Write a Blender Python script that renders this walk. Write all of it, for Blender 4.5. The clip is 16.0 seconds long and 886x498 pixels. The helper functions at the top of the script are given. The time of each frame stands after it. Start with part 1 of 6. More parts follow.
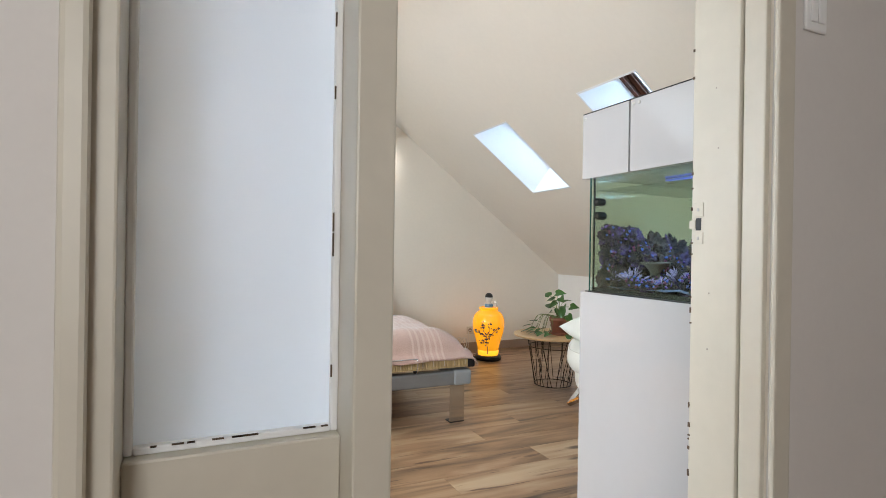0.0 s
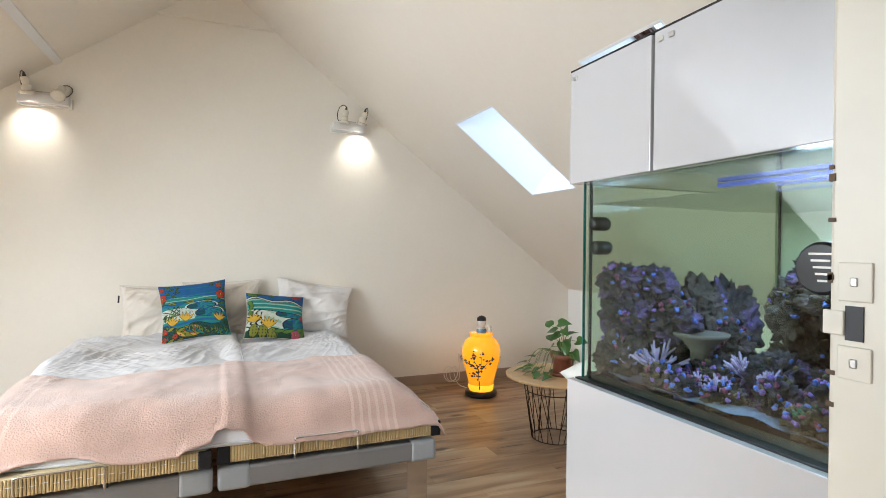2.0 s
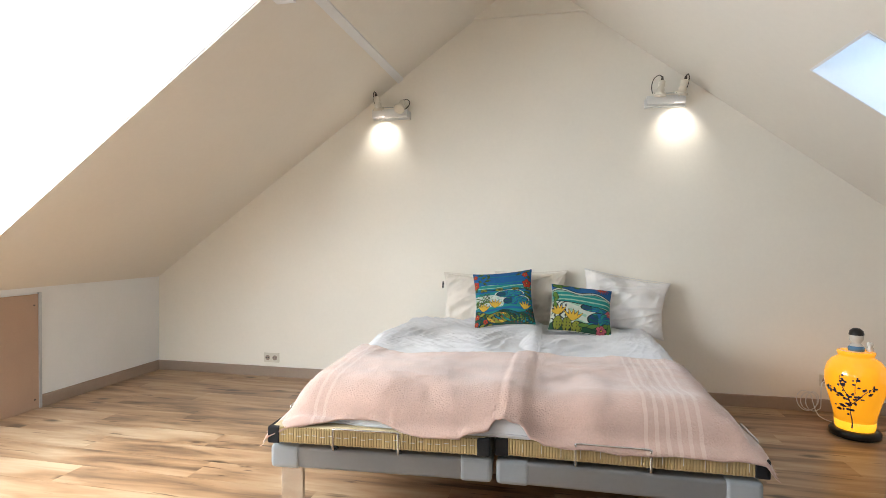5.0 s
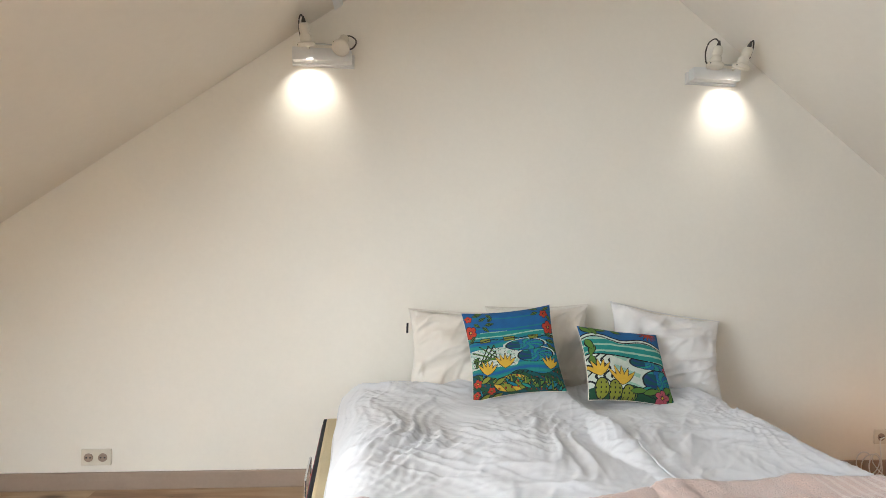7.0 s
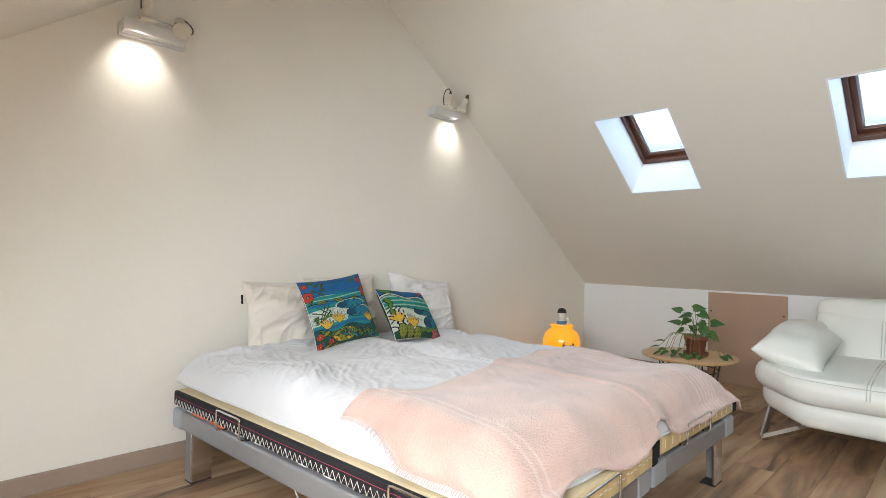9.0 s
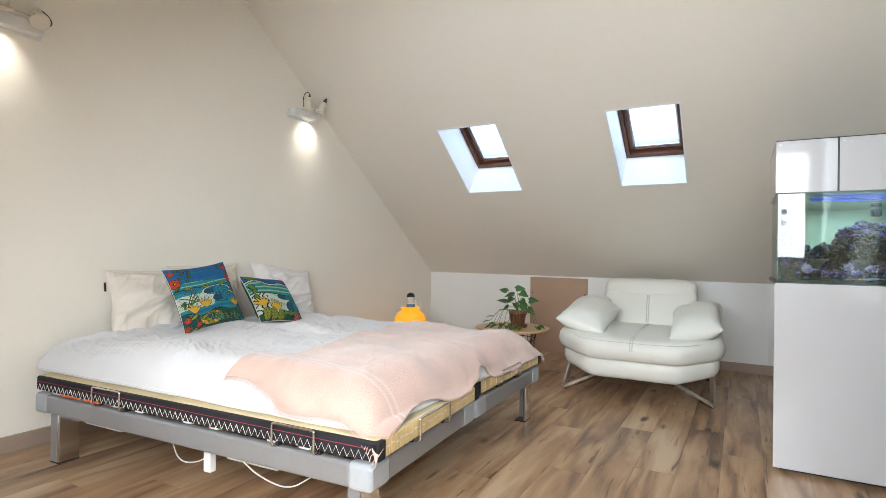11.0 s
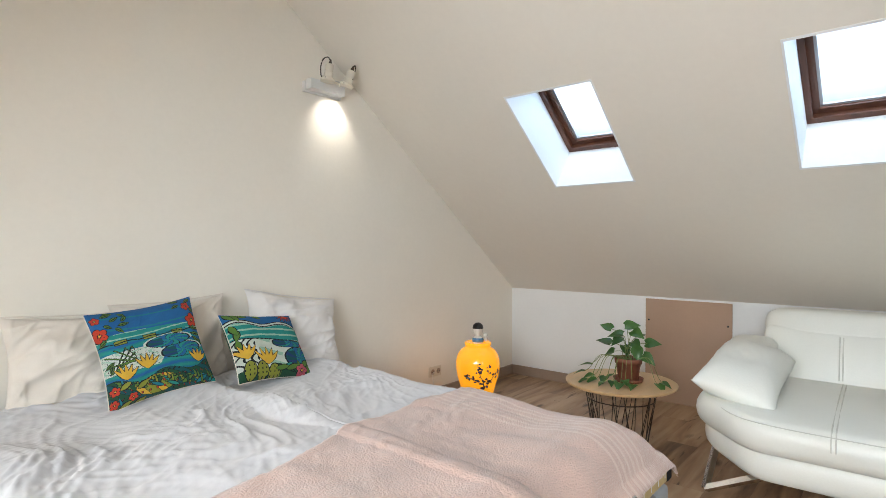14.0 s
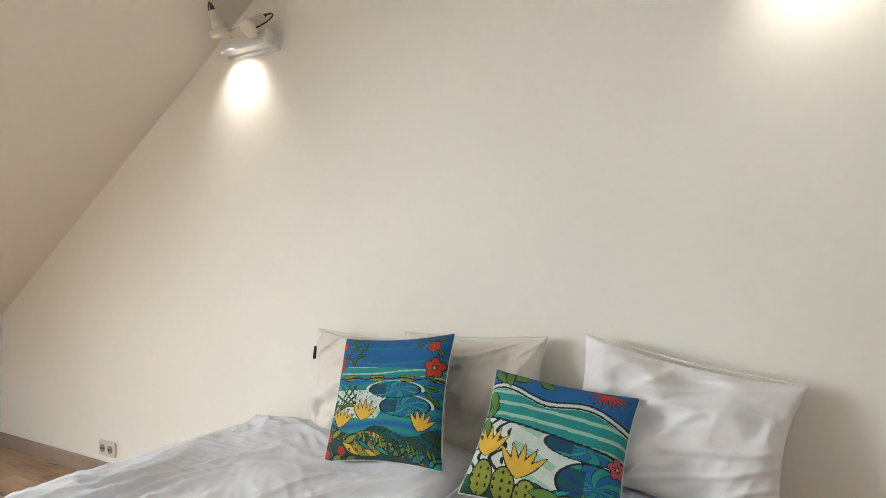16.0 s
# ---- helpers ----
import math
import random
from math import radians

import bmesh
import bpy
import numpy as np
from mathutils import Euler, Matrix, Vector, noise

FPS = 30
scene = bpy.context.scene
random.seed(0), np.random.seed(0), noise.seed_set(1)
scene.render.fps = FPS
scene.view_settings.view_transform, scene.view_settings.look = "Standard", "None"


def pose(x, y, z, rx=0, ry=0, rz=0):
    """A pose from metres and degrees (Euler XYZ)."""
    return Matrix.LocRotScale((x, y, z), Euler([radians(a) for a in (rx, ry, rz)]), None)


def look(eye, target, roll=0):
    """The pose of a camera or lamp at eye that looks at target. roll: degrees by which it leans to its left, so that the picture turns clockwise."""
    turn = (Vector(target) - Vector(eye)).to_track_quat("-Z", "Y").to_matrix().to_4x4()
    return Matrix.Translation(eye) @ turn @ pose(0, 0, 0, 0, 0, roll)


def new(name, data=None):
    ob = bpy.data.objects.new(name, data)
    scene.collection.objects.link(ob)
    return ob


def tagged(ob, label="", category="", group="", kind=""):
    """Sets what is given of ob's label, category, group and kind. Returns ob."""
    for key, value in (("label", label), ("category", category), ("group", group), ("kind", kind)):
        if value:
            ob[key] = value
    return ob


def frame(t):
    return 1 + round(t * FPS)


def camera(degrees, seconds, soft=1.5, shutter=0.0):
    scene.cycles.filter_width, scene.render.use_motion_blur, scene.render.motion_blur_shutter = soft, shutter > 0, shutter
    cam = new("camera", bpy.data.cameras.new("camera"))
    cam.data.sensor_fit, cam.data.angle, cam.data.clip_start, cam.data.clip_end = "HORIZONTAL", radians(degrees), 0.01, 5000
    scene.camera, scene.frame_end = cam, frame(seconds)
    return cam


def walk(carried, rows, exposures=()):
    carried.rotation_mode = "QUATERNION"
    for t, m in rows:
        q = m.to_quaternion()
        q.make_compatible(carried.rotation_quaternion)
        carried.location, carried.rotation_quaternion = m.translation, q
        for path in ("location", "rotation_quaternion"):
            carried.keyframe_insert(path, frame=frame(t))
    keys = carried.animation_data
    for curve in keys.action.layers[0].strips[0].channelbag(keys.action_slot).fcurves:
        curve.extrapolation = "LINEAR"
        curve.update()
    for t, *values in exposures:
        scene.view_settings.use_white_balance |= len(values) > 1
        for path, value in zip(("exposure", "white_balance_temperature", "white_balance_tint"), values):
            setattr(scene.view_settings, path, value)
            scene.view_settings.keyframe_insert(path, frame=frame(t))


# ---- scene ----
cam = camera(79.1, 16.0, soft=0.8)
PATH = [
    (0, (0.408, 0.302, 1.073), (1.248, 2.117, 1.072), 0.9),
    (0.5, (0.551, 0.572, 1.171), (1.534, 2.314, 1.166), 0.8),
    (1, (0.754, 0.809, 1.234), (1.749, 2.544, 1.226), 0.7),
    (1.5, (0.917, 0.903, 1.223), (1.875, 2.658, 1.213), 0.5),
    (2, (1.053, 0.973, 1.211), (1.823, 2.819, 1.199), 0.6),
    (2.5, (1.171, 1.076, 1.204), (1.679, 3.011, 1.183), 0.4),
    (3, (1.265, 1.132, 1.185), (1.454, 3.123, 1.157), 0.3),
    (3.5, (1.331, 1.159, 1.142), (1.217, 3.156, 1.114), 0.2),
    (4, (1.344, 1.158, 1.13), (1.034, 3.134, 1.102), 0.2),
    (4.5, (1.339, 1.15, 1.127), (0.95, 3.111, 1.097), 0.2),
    (5, (1.277, 1.221, 1.158), (0.857, 3.176, 1.126), 0.3),
    (7.5, (-0.011, 2.714, 1.235), (0.51, 4.645, 1.232), 1.3),
    (8, (-0.373, 2.673, 1.217), (0.559, 4.443, 1.221), 1.2),
    (8.5, (-0.651, 2.556, 1.175), (0.66, 4.067, 1.185), 1.1),
    (9, (-0.888, 2.402, 1.089), (0.53, 3.812, 1.105), 1.0),
    (9.5, (-1.082, 2.275, 1.071), (0.446, 3.565, 1.079), 1.1),
    (10, (-1.226, 2.125, 1.042), (0.387, 3.308, 1.052), 1.0),
    (12.5, (-1.305, 2.118, 1.138), (0.53, 2.912, 1.133), 0.8),
    (13, (-1.073, 2.28, 1.191), (0.744, 3.117, 1.18), 0.7),
    (13.5, (-0.642, 2.426, 1.196), (1.103, 3.404, 1.179), 0.7),
    (14, (-0.051, 2.608, 1.2), (1.479, 3.896, 1.184), 0.2),
    (14.5, (0.547, 2.783, 1.208), (1.491, 4.546, 1.2), -0.3),
    (15, (1.05, 2.973, 1.2), (1.412, 4.94, 1.207), -0.0),
    (15.5, (1.484, 3.223, 1.178), (1.198, 5.202, 1.205), -0.1),
    (16, (1.828, 3.551, 1.204), (0.932, 5.339, 1.23), 0.2),
]
walk(cam, [(t, look(eye, target, roll)) for t, eye, target, roll in PATH], [(0.0, 0.90), (0.5, 0.84), (1.2, 0.95), (3.0, 1.0), (5.0, 0.94), (7.5, 0.82), (8.5, 0.74), (10.0, 0.76), (12.5, 0.80), (13.3, 0.74), (14.0, 0.86), (15.0, 0.95), (16.0, 0.92)])

# ---- light ----
world = bpy.data.worlds.new("sky")
scene.world = world
world.use_nodes = True
wn = world.node_tree.nodes
sky = wn.new("ShaderNodeTexSky")
sky.sky_type, sky.sun_disc = "NISHITA", False
sky.sun_elevation, sky.sun_rotation = radians(38), radians(250)
sky.air_density, sky.dust_density, sky.ozone_density = 1.0, 7.0, 0.0
wn["Background"].inputs["Strength"].default_value = 0.15
world.node_tree.links.new(sky.outputs[0], wn["Background"].inputs["Color"])

sun_data = bpy.data.lights.new("sun", "SUN")
sun_data.energy, sun_data.angle, sun_data.color = 0.6, radians(12), (1.0, 0.96, 0.9)
sun = new("sun", sun_data)
sun.matrix_world = look((-6, -2, 6), (0, 0, 0))


def area_lamp(name, m, sx, sy, watts, colour):
    d = bpy.data.lights.new(name, "AREA")
    d.shape, d.size, d.size_y, d.energy, d.color = "RECTANGLE", sx, sy, watts, colour
    ob = new(name, d)
    ob.matrix_world = m
    return ob


# daylight in the openings: dormer window and roof windows
area_lamp("dormer_daylight", look((-2.16, 2.45, 1.58), (0.5, 2.6, 1.30)), 1.85, 1.1, 66, (0.85, 0.95, 1.05))
for name_y in (4.07, 2.73):
    area_lamp("roof_window_daylight", look((3.14, name_y, 2.20), (2.54, name_y, 1.40)), 0.42, 0.5, 2.2, (0.55, 0.76, 1.0))
# added fill lamp on the landing; no window or fitting stands there
area_lamp("landing_fill", look((-0.55, -1.2, 1.6), (0.5, 1.1, 1.25)), 0.9, 1.2, 16, (0.96, 0.97, 0.98))

# ---- materials ----


def rgb(c):
    return (c[0], c[1], c[2], 1.0)


def material(name, col, rough=0.5, var=0.08, scale=2.5, fine=70.0, bump=0.08, metal=0.0, coat=0.0, stretch=(1, 1, 1), sheen=0.0, glow=0.0, per_piece=0.0, depth=0.004):
    """Two scales of variation in colour, roughness and relief."""
    m = bpy.data.materials.new(name)
    m.use_nodes = True
    nt = m.node_tree
    n, ln = nt.nodes, nt.links
    p = n["Principled BSDF"]
    tc, mp = n.new("ShaderNodeTexCoord"), n.new("ShaderNodeMapping")
    mp.inputs["Scale"].default_value = stretch
    ln.new(tc.outputs["Object"], mp.inputs["Vector"])
    a, b = n.new("ShaderNodeTexNoise"), n.new("ShaderNodeTexNoise")
    a.inputs["Scale"].default_value, b.inputs["Scale"].default_value = scale, fine
    a.inputs["Detail"].default_value, b.inputs["Detail"].default_value = 4, 3
    for t in (a, b):
        ln.new(mp.outputs[0], t.inputs["Vector"])
    add = n.new("ShaderNodeMath")
    add.operation = "MULTIPLY_ADD"
    ln.new(b.outputs["Fac"], add.inputs[0])
    add.inputs[1].default_value = 0.4
    ln.new(a.outputs["Fac"], add.inputs[2])
    last = add
    if per_piece:
        oi, ad2 = n.new("ShaderNodeObjectInfo"), n.new("ShaderNodeMath")
        ad2.operation = "MULTIPLY_ADD"
        ln.new(oi.outputs["Random"], ad2.inputs[0])
        ad2.inputs[1].default_value = per_piece
        ln.new(add.outputs[0], ad2.inputs[2])
        last = ad2
    ramp = n.new("ShaderNodeValToRGB")
    lo = [max(0.0, c * (1 - var)) for c in col]
    hi = [min(1.0, c * (1 + var)) for c in col]
    ramp.color_ramp.elements[0].position, ramp.color_ramp.elements[1].position = 0.42, 0.98 + per_piece * 0.5
    ramp.color_ramp.elements[0].color, ramp.color_ramp.elements[1].color = rgb(lo), rgb(hi)
    ln.new(last.outputs[0], ramp.inputs[0])
    ln.new(ramp.outputs[0], p.inputs["Base Color"])
    mr = n.new("ShaderNodeMapRange")
    mr.inputs["To Min"].default_value, mr.inputs["To Max"].default_value = max(0.02, rough - 0.06), min(1, rough + 0.06)
    ln.new(a.outputs["Fac"], mr.inputs["Value"])
    ln.new(mr.outputs[0], p.inputs["Roughness"])
    p.inputs["Metallic"].default_value, p.inputs["Coat Weight"].default_value = metal, coat
    p.inputs["Coat Roughness"].default_value = 0.06
    p.inputs["Sheen Weight"].default_value = sheen
    if glow:
        ln.new(ramp.outputs[0], p.inputs["Emission Color"])
        p.inputs["Emission Strength"].default_value = glow
    if bump:
        bp = n.new("ShaderNodeBump")
        bp.inputs["Strength"].default_value, bp.inputs["Distance"].default_value = bump, depth
        ln.new(b.outputs["Fac"], bp.inputs["Height"])
        ln.new(bp.outputs[0], p.inputs["Normal"])
    return m


def glass(name, tint, rough=0.0, ior=0.035):
    """Thin pane: tinted see-through with a gloss that grows at flat angles."""
    m = bpy.data.materials.new(name)
    m.use_nodes = True
    n, ln = m.node_tree.nodes, m.node_tree.links
    n.remove(n["Principled BSDF"])
    tr, gl, mix = n.new("ShaderNodeBsdfTransparent"), n.new("ShaderNodeBsdfGlossy"), n.new("ShaderNodeMixShader")
    lw, pw, fr = n.new("ShaderNodeLayerWeight"), n.new("ShaderNodeMath"), n.new("ShaderNodeMath")
    pw.operation, fr.operation = "POWER", "MULTIPLY_ADD"
    pw.inputs[1].default_value = 5.0
    fr.inputs[1].default_value, fr.inputs[2].default_value = 0.9, ior
    ln.new(lw.outputs["Facing"], pw.inputs[0])
    ln.new(pw.outputs[0], fr.inputs[0])
    tr.inputs["Color"].default_value = rgb(tint)
    gl.inputs["Roughness"].default_value = rough
    ln.new(fr.outputs[0], mix.inputs[0])
    ln.new(tr.outputs[0], mix.inputs[1])
    ln.new(gl.outputs[0], mix.inputs[2])
    ln.new(mix.outputs[0], n["Material Output"].inputs["Surface"])
    return m


def frosted(name, col):
    """Etched glass: scatters what light comes through, with a faint gloss and smears."""
    m = bpy.data.materials.new(name)
    m.use_nodes = True
    n, ln = m.node_tree.nodes, m.node_tree.links
    n.remove(n["Principled BSDF"])
    tl, gl, mix, tc, no, ramp = n.new("ShaderNodeBsdfTranslucent"), n.new("ShaderNodeBsdfGlossy"), n.new("ShaderNodeMixShader"), n.new("ShaderNodeTexCoord"), n.new("ShaderNodeTexNoise"), n.new("ShaderNodeValToRGB")
    no.inputs["Scale"].default_value, no.inputs["Detail"].default_value = 3.0, 4
    ramp.color_ramp.elements[0].color = rgb([c * 0.93 for c in col])
    ramp.color_ramp.elements[1].color = rgb(col)
    ln.new(tc.outputs["Object"], no.inputs["Vector"])
    ln.new(no.outputs["Fac"], ramp.inputs[0])
    ln.new(ramp.outputs[0], tl.inputs["Color"])
    gl.inputs["Roughness"].default_value = 0.3
    mix.inputs[0].default_value = 0.06
    ln.new(tl.outputs[0], mix.inputs[1])
    ln.new(gl.outputs[0], mix.inputs[2])
    ln.new(mix.outputs[0], n["Material Output"].inputs["Surface"])
    return m


def plank_wood(name):
    """Oak: grain along x, dark knots and cracks, a tone of its own for each plank."""
    m = bpy.data.materials.new(name)
    m.use_nodes = True
    n, ln = m.node_tree.nodes, m.node_tree.links
    p = n["Principled BSDF"]
    tc, oi = n.new("ShaderNodeTexCoord"), n.new("ShaderNodeObjectInfo")
    off = n.new("ShaderNodeVectorMath")
    off.operation = "SCALE"
    off.inputs[0].default_value = (7.3, 3.1, 11.7)
    ln.new(oi.outputs["Random"], off.inputs["Scale"])
    vec = n.new("ShaderNodeVectorMath")
    ln.new(tc.outputs["Object"], vec.inputs[0])
    ln.new(off.outputs[0], vec.inputs[1])

    def stretched(sx, sy, tex, scale, detail=5):
        mp = n.new("ShaderNodeMapping")
        mp.inputs["Scale"].default_value = (sx, sy, 1)
        ln.new(vec.outputs[0], mp.inputs["Vector"])
        t = n.new(tex)
        t.inputs["Scale"].default_value = scale
        if tex == "ShaderNodeTexNoise":
            t.inputs["Detail"].default_value = detail
            t.inputs["Distortion"].default_value = 0.6
        ln.new(mp.outputs[0], t.inputs["Vector"])
        return t
    grain = stretched(0.9, 9, "ShaderNodeTexNoise", 5, 8)
    broad = stretched(0.5, 3.2, "ShaderNodeTexNoise", 3.2, 3)
    knots = stretched(0.8, 1.9, "ShaderNodeTexVoronoi", 2.6)
    cracks = stretched(0.7, 7.0, "ShaderNodeTexNoise", 4.0, 6)
    ramp = n.new("ShaderNodeValToRGB")
    e = ramp.color_ramp.elements
    e[0].position, e[0].color = 0.30, (0.135, 0.080, 0.048, 1)
    e[1].position, e[1].color = 0.74, (0.55, 0.41, 0.265, 1)
    mid = e.new(0.5)
    mid.color = (0.385, 0.235, 0.130, 1)
    s1 = n.new("ShaderNodeMath")
    s1.operation = "MULTIPLY_ADD"
    ln.new(grain.outputs["Fac"], s1.inputs[0])
    s1.inputs[1].default_value = 0.15
    s2 = n.new("ShaderNodeMath")
    s2.operation = "MULTIPLY_ADD"
    ln.new(broad.outputs["Fac"], s2.inputs[0])
    s2.inputs[1].default_value = 0.90
    s3 = n.new("ShaderNodeMath")
    s3.operation = "MULTIPLY_ADD"
    ln.new(oi.outputs["Random"], s3.inputs[0])
    s3.inputs[1].default_value, s3.inputs[2].default_value = 0.17, -0.090
    ln.new(s3.outputs[0], s2.inputs[2])
    ln.new(s2.outputs[0], s1.inputs[2])
    ln.new(s1.outputs[0], ramp.inputs[0])
    kr = n.new("ShaderNodeValToRGB")
    kr.color_ramp.elements[0].position, kr.color_ramp.elements[0].color = 0.08, (0.06, 0.04, 0.03, 1)
    kr.color_ramp.elements[1].position, kr.color_ramp.elements[1].color = 0.19, (1, 1, 1, 1)
    rag = n.new("ShaderNodeMath")
    rag.operation = "MULTIPLY_ADD"
    ln.new(grain.outputs["Fac"], rag.inputs[0])
    rag.inputs[1].default_value = 0.22
    sh = n.new("ShaderNodeMath")
    sh.operation = "SUBTRACT"
    ln.new(knots.outputs["Distance"], sh.inputs[0])
    sh.inputs[1].default_value = 0.08
    ln.new(sh.outputs[0], rag.inputs[2])
    ln.new(rag.outputs[0], kr.inputs[0])
    cr = n.new("ShaderNodeValToRGB")
    cr.color_ramp.elements[0].position, cr.color_ramp.elements[0].color = 0.31, (0.22, 0.15, 0.11, 1)
    cr.color_ramp.elements[1].position, cr.color_ramp.elements[1].color = 0.36, (1, 1, 1, 1)
    ln.new(cracks.outputs["Fac"], cr.inputs[0])
    mul = n.new("ShaderNodeMix")
    mul.data_type, mul.blend_type = "RGBA", "MULTIPLY"
    mul.inputs[0].default_value = 0.85
    ln.new(ramp.outputs[0], mul.inputs["A"])
    ln.new(kr.outputs[0], mul.inputs["B"])
    mul2 = n.new("ShaderNodeMix")
    mul2.data_type, mul2.blend_type = "RGBA", "MULTIPLY"
    mul2.inputs[0].default_value = 0.8
    ln.new(mul.outputs["Result"], mul2.inputs["A"])
    ln.new(cr.outputs[0], mul2.inputs["B"])
    ln.new(mul2.outputs["Result"], p.inputs["Base Color"])
    p.inputs["Roughness"].default_value = 0.32
    bp = n.new("ShaderNodeBump")
    bp.inputs["Strength"].default_value, bp.inputs["Distance"].default_value = 0.12, 0.003
    ln.new(grain.outputs["Fac"], bp.inputs["Height"])
    ln.new(bp.outputs[0], p.inputs["Normal"])
    return m


WALL = material("wall_paint_cream", (0.89, 0.84, 0.745), 0.75, 0.03, 1.2, 45, 0.10)
SLOPE = material("ceiling_paint_beige", (0.83, 0.775, 0.685), 0.7, 0.03, 1.0, 30, 0.12)
WHITE = material("white_paint", (0.85, 0.85, 0.84), 0.6, 0.03, 2, 50, 0.06)
HALL = material("landing_wall_paint", (0.68, 0.65, 0.62), 0.8, 0.03, 2, 60, 0.08)
CREAM = material("cream_gloss_paint", (0.61, 0.57, 0.48), 0.38, 0.06, 3, 25, 0.10)
OAK = plank_wood("oak_planks")
SKIRT = material("taupe_skirting", (0.36, 0.27, 0.21), 0.5, 0.1, 3, 60, 0.1)
MDF = material("brown_board", (0.46, 0.31, 0.22), 0.7, 0.06, 3, 120, 0.1)
LACQ = material("white_lacquer", (0.50, 0.50, 0.51), 0.08, 0.02, 2, 30, 0.02, coat=1.0)
BROWN = material("brown_window_wood", (0.10, 0.035, 0.018), 0.4, 0.3, 6, 60, 0.15, stretch=(1, 4, 1))
ALU = material("grey_aluminium", (0.55, 0.57, 0.59), 0.45, 0.05, 4, 100, 0.05, metal=0.6)
DARK = material("black_plastic", (0.015, 0.015, 0.017), 0.5, 0.2, 5, 60, 0.05)
CHROME = material("chrome", (0.72, 0.72, 0.73), 0.15, 0.05, 4, 60, 0.02, metal=1.0)
GLASS = glass("clear_glass", (0.96, 0.98, 0.98))
# roof panes: white scatter mixed in to stand for the bright sky behind
WHITENED = glass("whitened_roof_glass", (0.9, 0.92, 0.93))
hn, hl = WHITENED.node_tree.nodes, WHITENED.node_tree.links
sky_white, hmix, hout = hn.new("ShaderNodeBsdfTranslucent"), hn.new("ShaderNodeMixShader"), hn["Material Output"]
sky_white.inputs["Color"].default_value = (0.95, 0.97, 1.0, 1)
hmix.inputs[0].default_value = 0.22
hl.new(hout.inputs["Surface"].links[0].from_socket, hmix.inputs[1])
hl.new(sky_white.outputs[0], hmix.inputs[2])
hl.new(hmix.outputs[0], hout.inputs["Surface"])

# ---- mesh helpers ----


def part(name, bm, mat, parent=None, label="", smooth=False, at=None):
    me = bpy.data.meshes.new(name)
    bmesh.ops.recalc_face_normals(bm, faces=bm.faces)
    bm.to_mesh(me)
    bm.free()
    mats = mat if isinstance(mat, (list, tuple)) else [mat]
    for mm in mats:
        me.materials.append(mm)
    if smooth:
        me.polygons.foreach_set("use_smooth", [True] * len(me.polygons))
    ob = new(name, me)
    if parent is not None:
        ob.parent = parent
    if at is not None:
        ob.location = at
    if label:
        ob["label"] = label
    return ob


def thing(name, at, label, category, group="", kind="", rz=0.0):
    e = new(name)
    e.empty_display_size = 0.05
    e.location = at
    e.rotation_euler = (0, 0, radians(rz))
    return tagged(e, label, category, group, kind)


def box(x0, x1, y0, y1, z0, z1, bevel=0.0, segs=2, bm=None):
    b = bmesh.new() if bm is None else bm
    r = bmesh.ops.create_cube(b, size=1.0)
    m = Matrix.LocRotScale(((x0 + x1) / 2, (y0 + y1) / 2, (z0 + z1) / 2), None, (abs(x1 - x0), abs(y1 - y0), abs(z1 - z0)))
    bmesh.ops.transform(b, matrix=m, verts=r["verts"])
    if bevel:
        es = list({e for v in r["verts"] for e in v.link_edges})
        bmesh.ops.bevel(b, geom=es, offset=bevel, segments=segs, affect="EDGES", profile=0.5)
    return b


def prism(poly, a, b, axis="y"):
    """A polygon in the other two axes, drawn out along one axis from a to b."""
    bm = bmesh.new()
    put = {"y": lambda p, d: (p[0], d, p[1]), "x": lambda p, d: (d, p[0], p[1]), "z": lambda p, d: (p[0], p[1], d)}[axis]
    f0 = [bm.verts.new(put(p, a)) for p in poly]
    f1 = [bm.verts.new(put(p, b)) for p in poly]
    bm.faces.new(f0)
    bm.faces.new(f1)
    for i in range(len(poly)):
        j = (i + 1) % len(poly)
        bm.faces.new((f0[i], f0[j], f1[j], f1[i]))
    return bm


def lathe(profile, n=32, bm=None, at=(0, 0, 0)):
    b = bmesh.new() if bm is None else bm
    rings = []
    for r, z in profile:
        rings.append([b.verts.new((at[0] + r * math.cos(2 * math.pi * i / n), at[1] + r * math.sin(2 * math.pi * i / n), at[2] + z)) for i in range(n)])
    for k in range(len(rings) - 1):
        for i in range(n):
            j = (i + 1) % n
            b.faces.new((rings[k][i], rings[k][j], rings[k + 1][j], rings[k + 1][i]))
    b.faces.new(rings[0])
    b.faces.new(rings[-1])
    return b


def tube(points, r, n=8, bm=None, taper=None):
    b = bmesh.new() if bm is None else bm
    pts = [Vector(p) for p in points]
    rings = []
    side = Vector((0, 0, 1))
    for k, p in enumerate(pts):
        d = (pts[min(k + 1, len(pts) - 1)] - pts[max(k - 1, 0)]).normalized()
        if abs(d.dot(side)) > 0.97:
            side = Vector((1, 0.1, 0))
        u = d.cross(side).normalized()
        w = d.cross(u)
        rr = r if taper is None else r + (taper - r) * k / (len(pts) - 1)
        rings.append([b.verts.new(p + rr * (math.cos(2 * math.pi * i / n) * u + math.sin(2 * math.pi * i / n) * w)) for i in range(n)])
    for k in range(len(rings) - 1):
        for i in range(n):
            j = (i + 1) % n
            b.faces.new((rings[k][i], rings[k][j], rings[k + 1][j], rings[k + 1][i]))
    b.faces.new(rings[0])
    b.faces.new(rings[-1])
    return b


